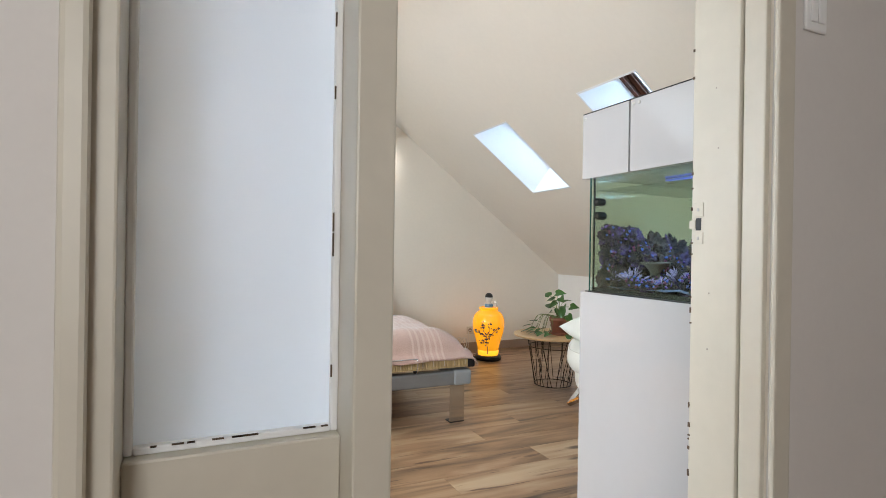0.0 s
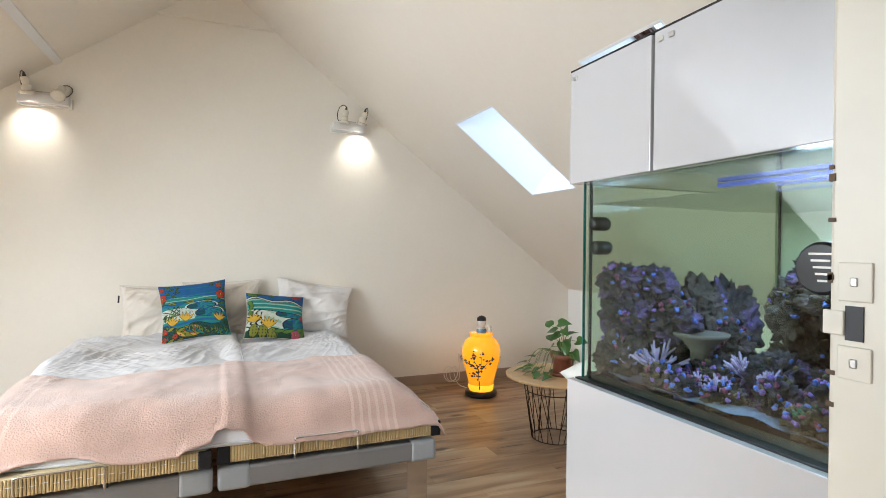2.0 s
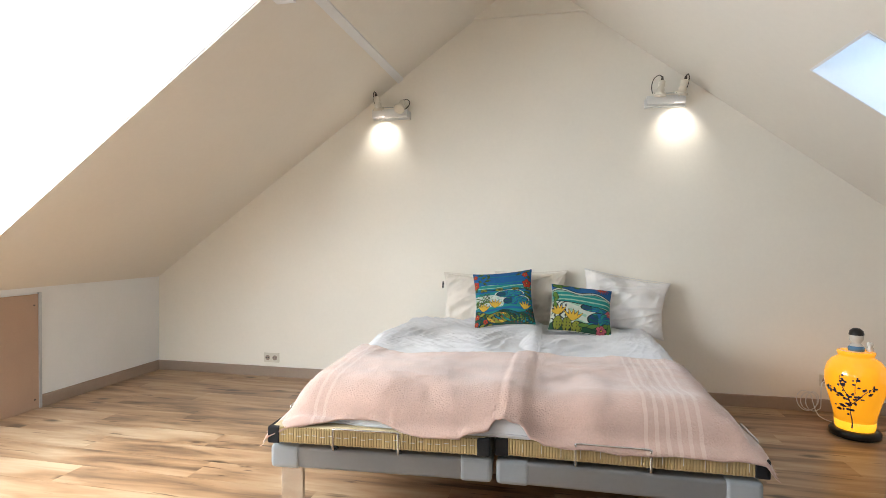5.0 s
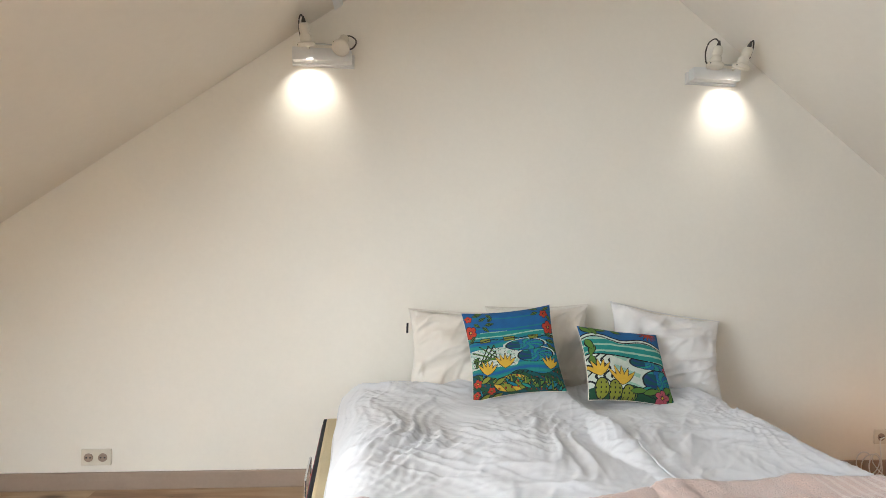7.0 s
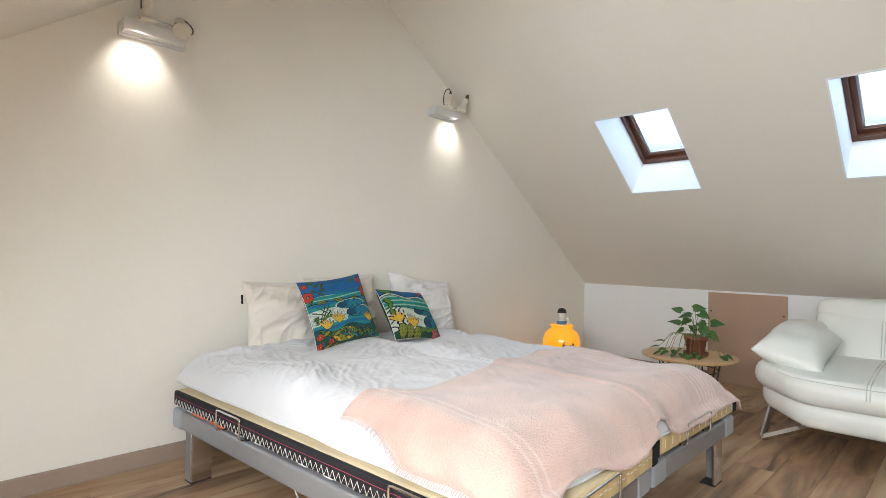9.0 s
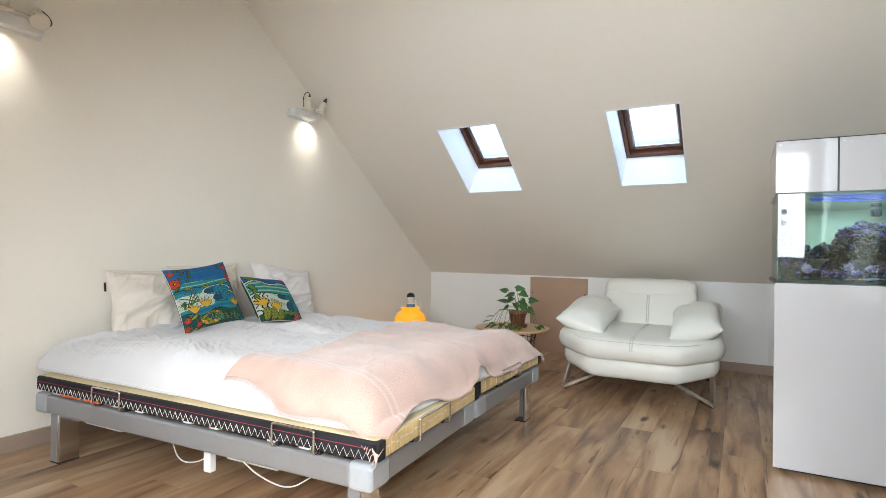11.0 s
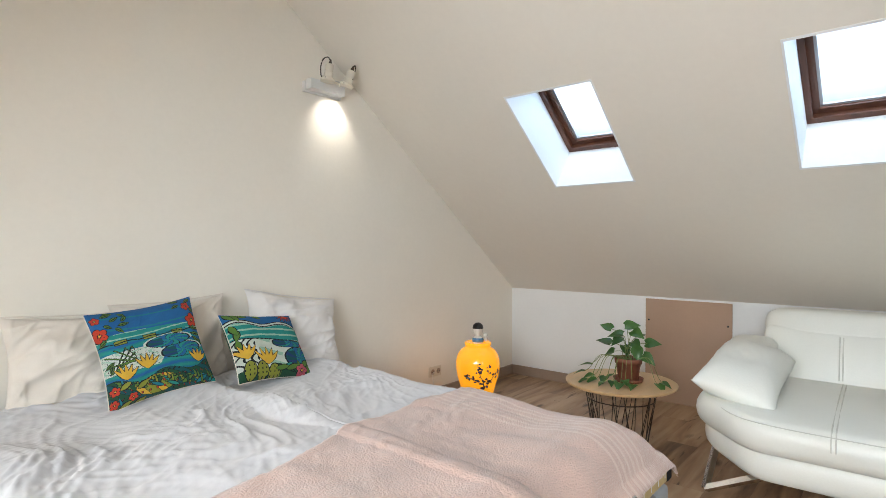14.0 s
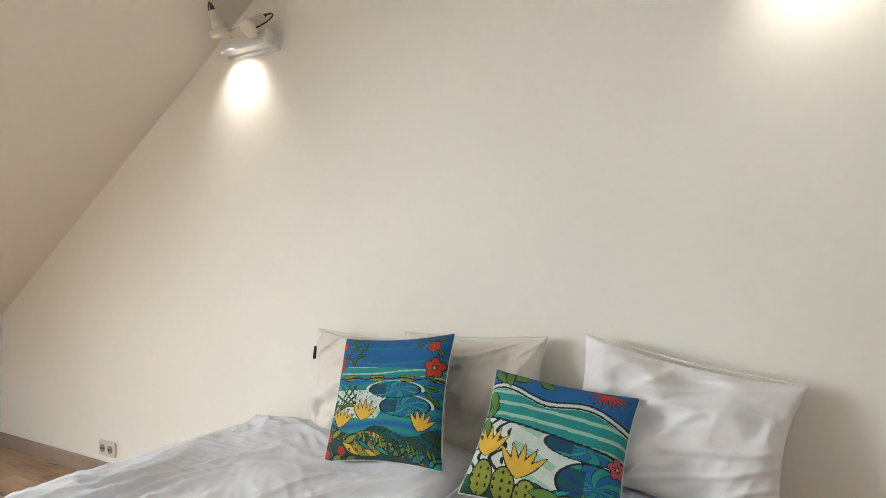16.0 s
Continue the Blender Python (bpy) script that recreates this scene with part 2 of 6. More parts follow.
def curve_pts(points, n=8):
    """Smooth line through a few points (Catmull-Rom)."""
    p = [Vector(q) for q in points]
    p = [2 * p[0] - p[1]] + p + [2 * p[-1] - p[-2]]
    out = []
    for i in range(1, len(p) - 2):
        for k in range(n):
            t = k / n
            out.append(0.5 * (2 * p[i] + (p[i + 1] - p[i - 1]) * t + (2 * p[i - 1] - 5 * p[i] + 4 * p[i + 1] - p[i + 2]) * t * t + (3 * p[i] - p[i - 1] - 3 * p[i + 1] + p[i + 2]) * t ** 3))
    out.append(p[-2])
    return out


def soft_box(sx, sy, sz, e=0.35, n=14, at=(0, 0, 0), warp=None):
    """A stuffed, rounded block: a superellipsoid of the given full sizes."""
    bm = bmesh.new()
    bmesh.ops.create_cube(bm, size=2.0)
    bmesh.ops.subdivide_edges(bm, edges=bm.edges[:], cuts=n, use_grid_fill=True)
    for v in bm.verts:
        c = v.co
        q = (abs(c.x) ** (2 / e) + abs(c.y) ** (2 / e) + abs(c.z) ** (2 / e)) ** (e / 2)
        c = c / q
        p = Vector((c.x * sx / 2, c.y * sy / 2, c.z * sz / 2))
        if warp:
            p = warp(p)
        v.co = p + Vector(at)
    return bm


def wall_panel(rects, to_world, thick):
    """Rectangles (a0, a1, b0, b1) in a plane, drawn out by thick along the plane's normal into one mesh."""
    bm = bmesh.new()
    for a0, a1, b0, b1 in rects:
        vs = [[bm.verts.new(to_world(a, b, d)) for a, b in ((a0, b0), (a1, b0), (a1, b1), (a0, b1))] for d in (0, thick)]
        bm.faces.new(vs[0])
        bm.faces.new(vs[1])
        for i in range(4):
            j = (i + 1) % 4
            bm.faces.new((vs[0][i], vs[0][j], vs[1][j], vs[1][i]))
    bmesh.ops.remove_doubles(bm, verts=bm.verts, dist=0.0005)
    return bm


# ---- the room ----
Y_DOOR, Y_HALL, Y_GABLE = 1.19, 1.10, 5.345
X_L, X_R = -2.19, 4.21
Z_KL, Z_KR, APEX = 0.825, 0.80, (1.046, 3.158)
TL = (APEX[1] - Z_KL) / (APEX[0] - X_L)
TR = (APEX[1] - Z_KR) / (X_R - APEX[0])
DORMER = (1.40, 3.58)
Z_DORMER = 2.33
X_DORMER = X_L + (Z_DORMER - Z_KL) / TL
SKY = ((3.80, 4.335), (2.482, 2.975))
SKX = (2.535, 3.16)


def left_z(x):
    return Z_KL + TL * (x - X_L)


def right_z(x):
    return Z_KR + TR * (X_R - x)


outline = [(X_L, 0), (X_R, 0), (X_R, Z_KR), APEX, (X_L, Z_KL)]
wide = [(X_L - 0.2, -0.2), (X_R + 0.2, -0.2), (X_R + 0.2, Z_KR + 0.05), (APEX[0], APEX[1] + 0.3), (X_L - 0.2, Z_KL + 0.05)]
tagged(part("wall_north", prism(wide, Y_GABLE, Y_GABLE + 0.2), WALL), "cream painted gable wall behind the bed", "wall", kind="structure")
rz = 2.855
tip = [(X_L + (rz - Z_KL) / TL - 0.02, rz), (X_R - (rz - Z_KR) / TR + 0.02, rz), (APEX[0], APEX[1] + 0.03)]
tagged(part("trim_ridge", prism(tip, Y_GABLE - 0.03, Y_GABLE), WALL), "boxed-in cream ridge end above the gable wall", "trim", kind="structure")

DX0, DX1 = 0.27, 1.60
door_wall = bmesh.new()
DTOP = 2.12


def slab(poly):
    b = prism(poly, Y_HALL, Y_DOOR)
    me = bpy.data.meshes.new("t")
    b.to_mesh(me)
    b.free()
    door_wall.from_mesh(me)
    bpy.data.meshes.remove(me)


slab([(X_L - 0.2, -0.2), (DX0, -0.2), (DX0, left_z(DX0) + 0.1), (X_L - 0.2, Z_KL + 0.05)])
slab([(DX1, -0.2), (X_R + 0.2, -0.2), (X_R + 0.2, Z_KR + 0.05), (DX1, right_z(DX1) + 0.1)])
slab([(DX0, DTOP), (DX1, DTOP), (DX1, right_z(DX1) + 0.1), (APEX[0], APEX[1] + 0.1), (DX0, left_z(DX0) + 0.1)])
south = tagged(part("wall_south", door_wall, WALL), "cream painted wall with the door opening", "wall", kind="structure")

tagged(part("wall_knee_right", box(X_R, X_R + 0.12, Y_DOOR, Y_GABLE, -0.2, Z_KR), WHITE), "low white knee wall under the roof slope", "wall", kind="structure")
tagged(part("wall_knee_left", box(X_L - 0.12, X_L, Y_DOOR, Y_GABLE, -0.2, Z_KL), WHITE), "low white knee wall under the roof slope", "wall", kind="structure")

# roof slopes as slabs with openings
nr = Vector((TR, 0, 1)).normalized()
nl = Vector((-TL, 0, 1)).normalized()
THICK = 0.33


def on_right(x, y, d):
    return Vector((x, y, right_z(x))) + nr * d


def on_left(x, y, d):
    return Vector((x, y, left_z(x))) + nl * d


xa, xb = APEX[0], X_R
ys = [Y_DOOR, SKY[1][0], SKY[1][1], SKY[0][0], SKY[0][1], Y_GABLE]
rects = [(xa, SKX[0], Y_DOOR, Y_GABLE), (SKX[1], xb, Y_DOOR, Y_GABLE)] + [(SKX[0], SKX[1], ys[k], ys[k + 1]) for k in (0, 2, 4)]
tagged(part("ceiling_slope_right", wall_panel(rects, on_right, THICK), SLOPE), "beige sloping ceiling with two roof windows", "ceiling", kind="structure")
rects = [(X_DORMER, APEX[0], Y_DOOR, Y_GABLE), (X_L, X_DORMER, DORMER[1], Y_GABLE), (X_L, X_DORMER, Y_DOOR, DORMER[0])]
tagged(part("ceiling_slope_left", wall_panel(rects, on_left, THICK), SLOPE), "beige sloping ceiling cut open for a dormer", "ceiling", kind="structure")
bat = prism([(0.018, left_z(0.018) - 0.001), (0.060, left_z(0.06) - 0.001), (0.060, left_z(0.06) - 0.012), (0.02, left_z(0.018) - 0.012)], DORMER[1] - 2.2, Y_GABLE)
tagged(part("trim_batten", bat, WHITE), "pale cover strip along the sloping ceiling", "trim", kind="structure")

# dormer
cheek = [(X_L - 0.25, left_z(X_L - 0.25) + 0.012), (X_DORMER - 0.016, Z_DORMER), (X_L - 0.25, Z_DORMER)]
for nm, a, b in (("wall_dormer_north", DORMER[1] - 0.004, DORMER[1] + 0.1), ("wall_dormer_south", DORMER[0] - 0.1, DORMER[0] + 0.004)):
    tagged(part(nm, prism(cheek, a, b), WHITE), "white painted side wall of the dormer", "wall", kind="structure")
tagged(part("ceiling_dormer", box(X_L - 0.3, X_DORMER + 0.1, DORMER[0] - 0.1, DORMER[1] + 0.1, Z_DORMER, Z_DORMER + 0.1), WHITE), "flat white dormer ceiling", "ceiling", kind="structure")
bm = bmesh.new()
wy0, wy1, wz0, wz1 = DORMER[0] + 0.09, DORMER[1] - 0.09, 0.98, 2.20
for a, b, c, d in ((DORMER[0], DORMER[1], Z_KL, wz0), (DORMER[0], DORMER[1], wz1, Z_DORMER), (DORMER[0], wy0, wz0, wz1), (wy1, DORMER[1], wz0, wz1)):
    box(X_L - 0.25, X_L - 0.1, a, b, c, d, bm=bm)
tagged(part("wall_dormer_front", bm, WHITE), "white dormer front around its window", "wall", kind="structure")
win = thing("window_1", (X_L - 0.17, (wy0 + wy1) / 2, wz0), "wide white dormer window with two sashes", "window", kind="structure")
W = wy1 - wy0
H = wz1 - wz0
for nm, a, b, c, d in (("window_frame", -W / 2, W / 2, 0, 0.06), ("window_frame", -W / 2, W / 2, H - 0.06, H), ("window_frame", -W / 2, -W / 2 + 0.06, 0.06, H - 0.06), ("window_frame", W / 2 - 0.06, W / 2, 0.06, H - 0.06), ("mullion", -0.05, 0.05, 0.06, H - 0.06)):
    part(nm, box(-0.04, 0.04, a, b, c, d, 0.006), WHITE, win)
for a, b in ((-W / 2 + 0.06, -0.05), (0.05, W / 2 - 0.06)):
    g = part("pane", box(-0.006, 0.006, a, b, 0.06, H - 0.06), GLASS, win)
    g.visible_shadow = False

# roof windows
for k, (y0, y1) in enumerate(SKY):
    sk = thing("window_%d" % (k + 2), on_right((SKX[0] + SKX[1]) / 2, (y0 + y1) / 2, THICK), "brown wooden roof window in a deep white reveal", "window", kind="structure")
    base = Vector(sk.location)

    def local(a, b, d):
        return on_right(a, b, d) - base
    t = 0.010
    x0, x1 = SKX
    for a0, a1, b0, b1 in ((x0, x0 + t, y0, y1), (x1 - t, x1, y0, y1), (x0 + t, x1 - t, y0, y0 + t), (x0 + t, x1 - t, y1 - t, y1)):
        bm = bmesh.new()
        vs = [[bm.verts.new(local(a, b, d)) for a, b in ((a0, b0), (a1, b0), (a1, b1), (a0, b1))] for d in (-0.002, THICK)]
        bm.faces.new(vs[0])
        bm.faces.new(vs[1])
        for i in range(4):
            bm.faces.new((vs[0][i], vs[0][(i + 1) % 4], vs[1][(i + 1) % 4], vs[1][i]))
        part("reveal", bm, WHITE, sk, "white painted reveal board")

    def rail(nm, a0, a1, b0, b1, d0, d1, mt):
        bm = wall_panel([(a0, a1, b0, b1)], lambda a, b, d: local(a, b, d0 + d), d1 - d0)
        bmesh.ops.bevel(bm, geom=bm.edges[:], offset=0.005, segments=2, affect="EDGES")
        return part(nm, bm, mt, sk)
    w1, w2 = 0.035, 0.065
    for nm, wa, wb, d0, d1, mt in (("outer_frame", 0.0, w1, THICK - 0.02, THICK + 0.06, BROWN), ("sash", w1, w2, THICK + 0.015, THICK + 0.07, BROWN), ("glazing_strip", w2, w2 + 0.012, THICK + 0.035, THICK + 0.06, ALU)):
        xx0, xx1, yy0, yy1 = x0 + wa * 0.8, x1 - wa * 0.8, y0 + wa, y1 - wa
        g = (wb - wa)
        rail(nm, xx0, xx0 + g, yy0, yy1, d0, d1, mt)
        rail(nm, xx1 - g, xx1, yy0, yy1, d0, d1, mt)
        rail(nm, xx0 + g, xx1 - g, yy0, yy0 + g, d0, d1, mt)
        rail(nm, xx0 + g, xx1 - g, yy1 - g, yy1, d0, d1, mt)
    bm = wall_panel([(x0 + 0.05, x1 - 0.05, y0 + 0.06, y1 - 0.06)], lambda a, b, d: local(a, b, THICK + 0.045 + d), 0.006)
    g = part("pane", bm, WHITENED, sk)
    g.visible_shadow = False

# landing behind the door wall
HX0, HX1, HY0, HZ = -0.9, 2.75, -1.7, 2.45
tagged(part("wall_landing_west", box(HX0 - 0.1, HX0, HY0, Y_HALL, -0.2, HZ), HALL), "plain grey landing wall", "wall", kind="structure")
tagged(part("wall_landing_east", box(HX1, HX1 + 0.1, HY0, Y_HALL, -0.2, HZ), HALL), "plain grey landing wall", "wall", kind="structure")
tagged(part("wall_landing_back", box(HX0, HX1, HY0 - 0.1, HY0, -0.2, HZ), HALL), "plain grey landing wall", "wall", kind="structure")
tagged(part("ceiling_landing", box(HX0 - 0.1, HX1 + 0.1, HY0 - 0.1, Y_HALL, HZ, HZ + 0.1), HALL), "plain landing ceiling", "ceiling", kind="structure")
bm = box(HX0, DX0, Y_HALL - 0.006, Y_HALL, 0, HZ)
box(DX1, HX1, Y_HALL - 0.006, Y_HALL, 0, HZ, bm=bm)
box(DX0, DX1, Y_HALL - 0.006, Y_HALL, DTOP, HZ, bm=bm)
tagged(part("wall_landing_front", bm, HALL), "taupe painted landing wall around the doorway", "wall", kind="structure")

floor = tagged(part("floor", box(X_L - 0.1, X_R + 0.1, HY0 - 0.1, Y_GABLE + 0.1, -0.2, -0.012), SKIRT), "brown oak plank floor with dark knots", "floor", kind="structure")

# skirting
def skirting(nm, x0, x1, y0, y1):
    tagged(part(nm, box(x0, x1, y0, y1, 0, 0.085, 0.003), SKIRT), "taupe wooden skirting board", "baseboard", kind="structure")


skirting("baseboard_north", X_L, X_R, Y_GABLE - 0.016, Y_GABLE)
skirting("baseboard_west", X_L, X_L + 0.016, 4.215, Y_GABLE - 0.016)
skirting("baseboard_west_near", X_L, X_L + 0.016, Y_DOOR, 3.3)
skirting("baseboard_east", X_R - 0.016, X_R, 4.10, Y_GABLE - 0.016)
skirting("baseboard_east_near", X_R - 0.016, X_R, Y_DOOR, 3.487)
skirting("baseboard_south", 2.52, X_R - 0.016, Y_DOOR, Y_DOOR + 0.016)
skirting("baseboard_south_west", X_L + 0.016, DX0, Y_DOOR, Y_DOOR + 0.016)

# access hatches in the knee walls
hatch = thing("access_panel", (X_R, 3.795, 0), "brown unpainted board panel in the low white wall", "panel")
part("board", box(-0.012, 0, -0.306, 0.306, 0.0, 0.785, 0.002), MDF, hatch)
for yy, zz in ((-0.28, 0.12), (0.28, 0.12), (-0.28, 0.62), (0.28, 0.62)):
    part("screw", box(-0.015, -0.012, yy - 0.006, yy + 0.006, zz - 0.006, zz + 0.006), DARK, hatch)
hatch2 = thing("access_panel", (X_L, 3.75, 0), "brown unpainted board panel with a metal edge strip", "panel")
part("board", box(0, 0.012, -0.45, 0.455, 0.0, 0.78, 0.002), MDF, hatch2)
part("edge_strip", box(0, 0.018, 0.455, 0.475, 0.0, 0.79, 0.002), ALU, hatch2, "bare aluminium edge strip")
for zz in (0.06, 0.7):
    part("screw", box(0.012, 0.015, 0.42, 0.43, zz, zz + 0.01), DARK, hatch2)

# ---- doorway: frame, sidelight, open door ----
FROST = frosted("frosted_glass", (0.91, 0.94, 1.0))
STEEL = material("brushed_steel", (0.55, 0.54, 0.52), 0.35, 0.08, 5, 90, 0.06, metal=1.0)
TAUPE = material("taupe_door_paint", (0.36, 0.32, 0.27), 0.45, 0.05, 3, 40, 0.08)

dset = thing("door_frame", (DX0, Y_HALL, 0), "cream gloss painted timber door frame, chipped at the edges", "door frame", kind="structure")


def dpart(nm, x0, x1, y0, y1, z0, z1, mt=CREAM, bev=0.004, label=""):
    return part(nm, box(x0 - DX0, x1 - DX0, y0 - Y_HALL, y1 - Y_HALL, z0, z1, bev), mt, dset, label)


JX = 1.575
dpart("jamb", JX, DX1, 1.162, 1.294, 0, DTOP - 0.03)
dpart("jamb_edge", JX + 0.008, DX1, 1.104, 1.160, 0, DTOP - 0.03)
dpart("architrave", JX + 0.016, JX + 0.075, 1.078, 1.093, 0, DTOP + 0.04, CREAM, 0.006)
dpart("mullion", 0.630, 0.694, 1.10, 1.282, 0, DTOP - 0.03)
dpart("stile", DX0, 0.318, 1.098, 1.282, 0, DTOP - 0.03)
dpart("architrave", DX0 - 0.014, DX0 + 0.020, 1.074, 1.093, 0, DTOP + 0.04, CREAM, 0.008)
dpart("head", DX0, DX1, 1.095, 1.282, DTOP - 0.03, DTOP)
dpart("bottom_rail", 0.318, 0.630, 1.17, 1.26, 0, 0.765)
dpart("transom", 0.318, 0.630, 1.15, 1.27, 1.98, DTOP - 0.03)
dpart("pane", 0.320, 0.628, 1.210, 1.216, 0.767, 1.98, FROST, 0, "frosted glass pane")
for nm, a, b, c, d in (("bead", 0.318, 0.330, 0.765, 1.98), ("bead", 0.618, 0.630, 0.765, 1.98), ("bead", 0.330, 0.618, 0.765, 0.777)):
    dpart(nm, a, b, 1.192, 1.209, c, d, WHITE, 0.003)
# strike plate in the jamb
for z0, z1 in ((1.165, 1.20), (1.095, 1.125)):
    dpart("strike_plate", JX - 0.0025, JX, 1.257, 1.285, z0, z1, CREAM, 0.001, "overpainted strike plate")
    dpart("screw", JX - 0.004, JX - 0.0025, 1.268, 1.274, (z0 + z1) / 2 - 0.004, (z0 + z1) / 2 + 0.004, STEEL, 0.001)
# black plate on the face paints the shade of the latch hole; nothing is cut
dpart("latch_hole_shade", JX - 0.0015, JX, 1.264, 1.279, 1.130, 1.161, DARK, 0)
dpart("strike_lip", JX - 0.004, JX - 0.001, 1.279, 1.297, 1.134, 1.156, CREAM, 0.001)
for zz in (1.33, 0.97, 0.83, 1.48):
    dpart("nail_hole", JX - 0.001, JX, 1.21 + 0.03 * math.sin(zz * 40), 1.213 + 0.03 * math.sin(zz * 40), zz, zz + 0.004, TAUPE, 0)

leaf_angle = 157
leaf = thing("door_1", (0.702, 1.305, 0.01), "taupe glazed door standing wide open into the room", "door", kind="structure", rz=leaf_angle)
LW, LH = 0.895, 2.06
for nm, a, b, c, d, mt in (("stile", 0, 0.11, 0, LH, TAUPE), ("stile", LW - 0.11, LW, 0, LH, TAUPE), ("rail", 0.11, LW - 0.11, 0, 0.74, TAUPE), ("rail", 0.11, LW - 0.11, LH - 0.12, LH, TAUPE)):
    part(nm, box(a, b, -0.02, 0.02, c, d, 0.003), mt, leaf)
part("pane", box(0.11, LW - 0.11, -0.003, 0.003, 0.74, LH - 0.12), GLASS, leaf, "plain glass pane")
for sgn in (-1, 1):
    hd = part("handle_plate", box(LW - 0.075, LW - 0.035, sgn * 0.02, sgn * 0.026, 0.98, 1.17, 0.004), STEEL, leaf, "steel handle plate")
    pts = curve_pts([(LW - 0.055, sgn * 0.024, 1.08), (LW - 0.055, sgn * 0.07, 1.08), (LW - 0.075, sgn * 0.078, 1.08), (LW - 0.17, sgn * 0.075, 1.08)], 5)
    part("lever", tube(pts, 0.009, 10), STEEL, hd, smooth=True)
STK = [material("sticker_%s" % nm, c, 0.4, 0.15, 30, 90, 0.0) for nm, c in (("blue", (0.1, 0.3, 0.55)), ("red", (0.5, 0.08, 0.05)), ("white", (0.8, 0.8, 0.8)), ("black", (0.02, 0.02, 0.02)), ("orange", (0.7, 0.25, 0.05)))]
for k, (xx, zz, w, h, mi) in enumerate(((0.80, 1.50, 0.05, 0.07, 3), (0.845, 1.46, 0.03, 0.05, 2), (0.80, 1.38, 0.07, 0.05, 0), (0.835, 1.32, 0.05, 0.05, 0), (0.80, 1.27, 0.05, 0.04, 4), (0.82, 1.21, 0.05, 0.05, 1))):
    part("sticker", box(xx - w / 2, xx + w / 2, 0.0205, 0.0215, zz - h / 2, zz + h / 2), STK[mi], leaf)

CHIP = material("bare_timber_chip", (0.10, 0.065, 0.04), 0.8, 0.3, 30, 120, 0.2)
chips = random.Random(21)
for k in range(26):
    zz = 0.3 + 1.6 * chips.random()
    w = 0.004 + 0.010 * chips.random() ** 2
    dpart("paint_chip", JX - 0.0012, JX + 0.002, 1.2915 - 0.004 * chips.random(), 1.2948, zz, zz + w, CHIP, 0, "dark chip in the paint")
for k in range(16):
    zz = 0.78 + 1.1 * chips.random()
    w = 0.01 + 0.03 * chips.random()
    dpart("putty_crack", 0.6165, 0.6185, 1.189, 1.1935, zz, zz + w, CHIP, 0, "crack along the glazing putty")
    xx = 0.335 + 0.27 * chips.random()
    dpart("putty_crack", xx, xx + 0.5 * w, 1.189, 1.1935, 0.7755, 0.7772, CHIP, 0, "crack along the glazing putty")

sw = thing("light_switch", (1.735, Y_HALL - 0.006, 1.66), "white light switch plate on the landing wall", "switch")
part("plate", box(-0.04, 0.04, -0.009, 0, -0.06, 0.06, 0.004), WHITE, sw)
part("rocker", box(-0.025, -0.002, -0.014, -0.009, -0.04, 0.04, 0.002), WHITE, sw)
part("rocker", box(0.002, 0.025, -0.014, -0.009, -0.04, 0.04, 0.002), WHITE, sw)

# ---- wall lamps ----
IVORY = material("ivory_plastic", (0.72, 0.66, 0.55), 0.45, 0.06, 6, 60, 0.05)
CORD = material("dark_cord", (0.06, 0.045, 0.035), 0.6, 0.2, 10, 80, 0.1)
LENS = material("lit_lamp_lens", (1.0, 0.95, 0.85), 0.3, 0.02, 5, 50, 0, glow=14)
TRAY = material("white_metal_tray", (0.78, 0.77, 0.74), 0.3, 0.03, 5, 60, 0.03)


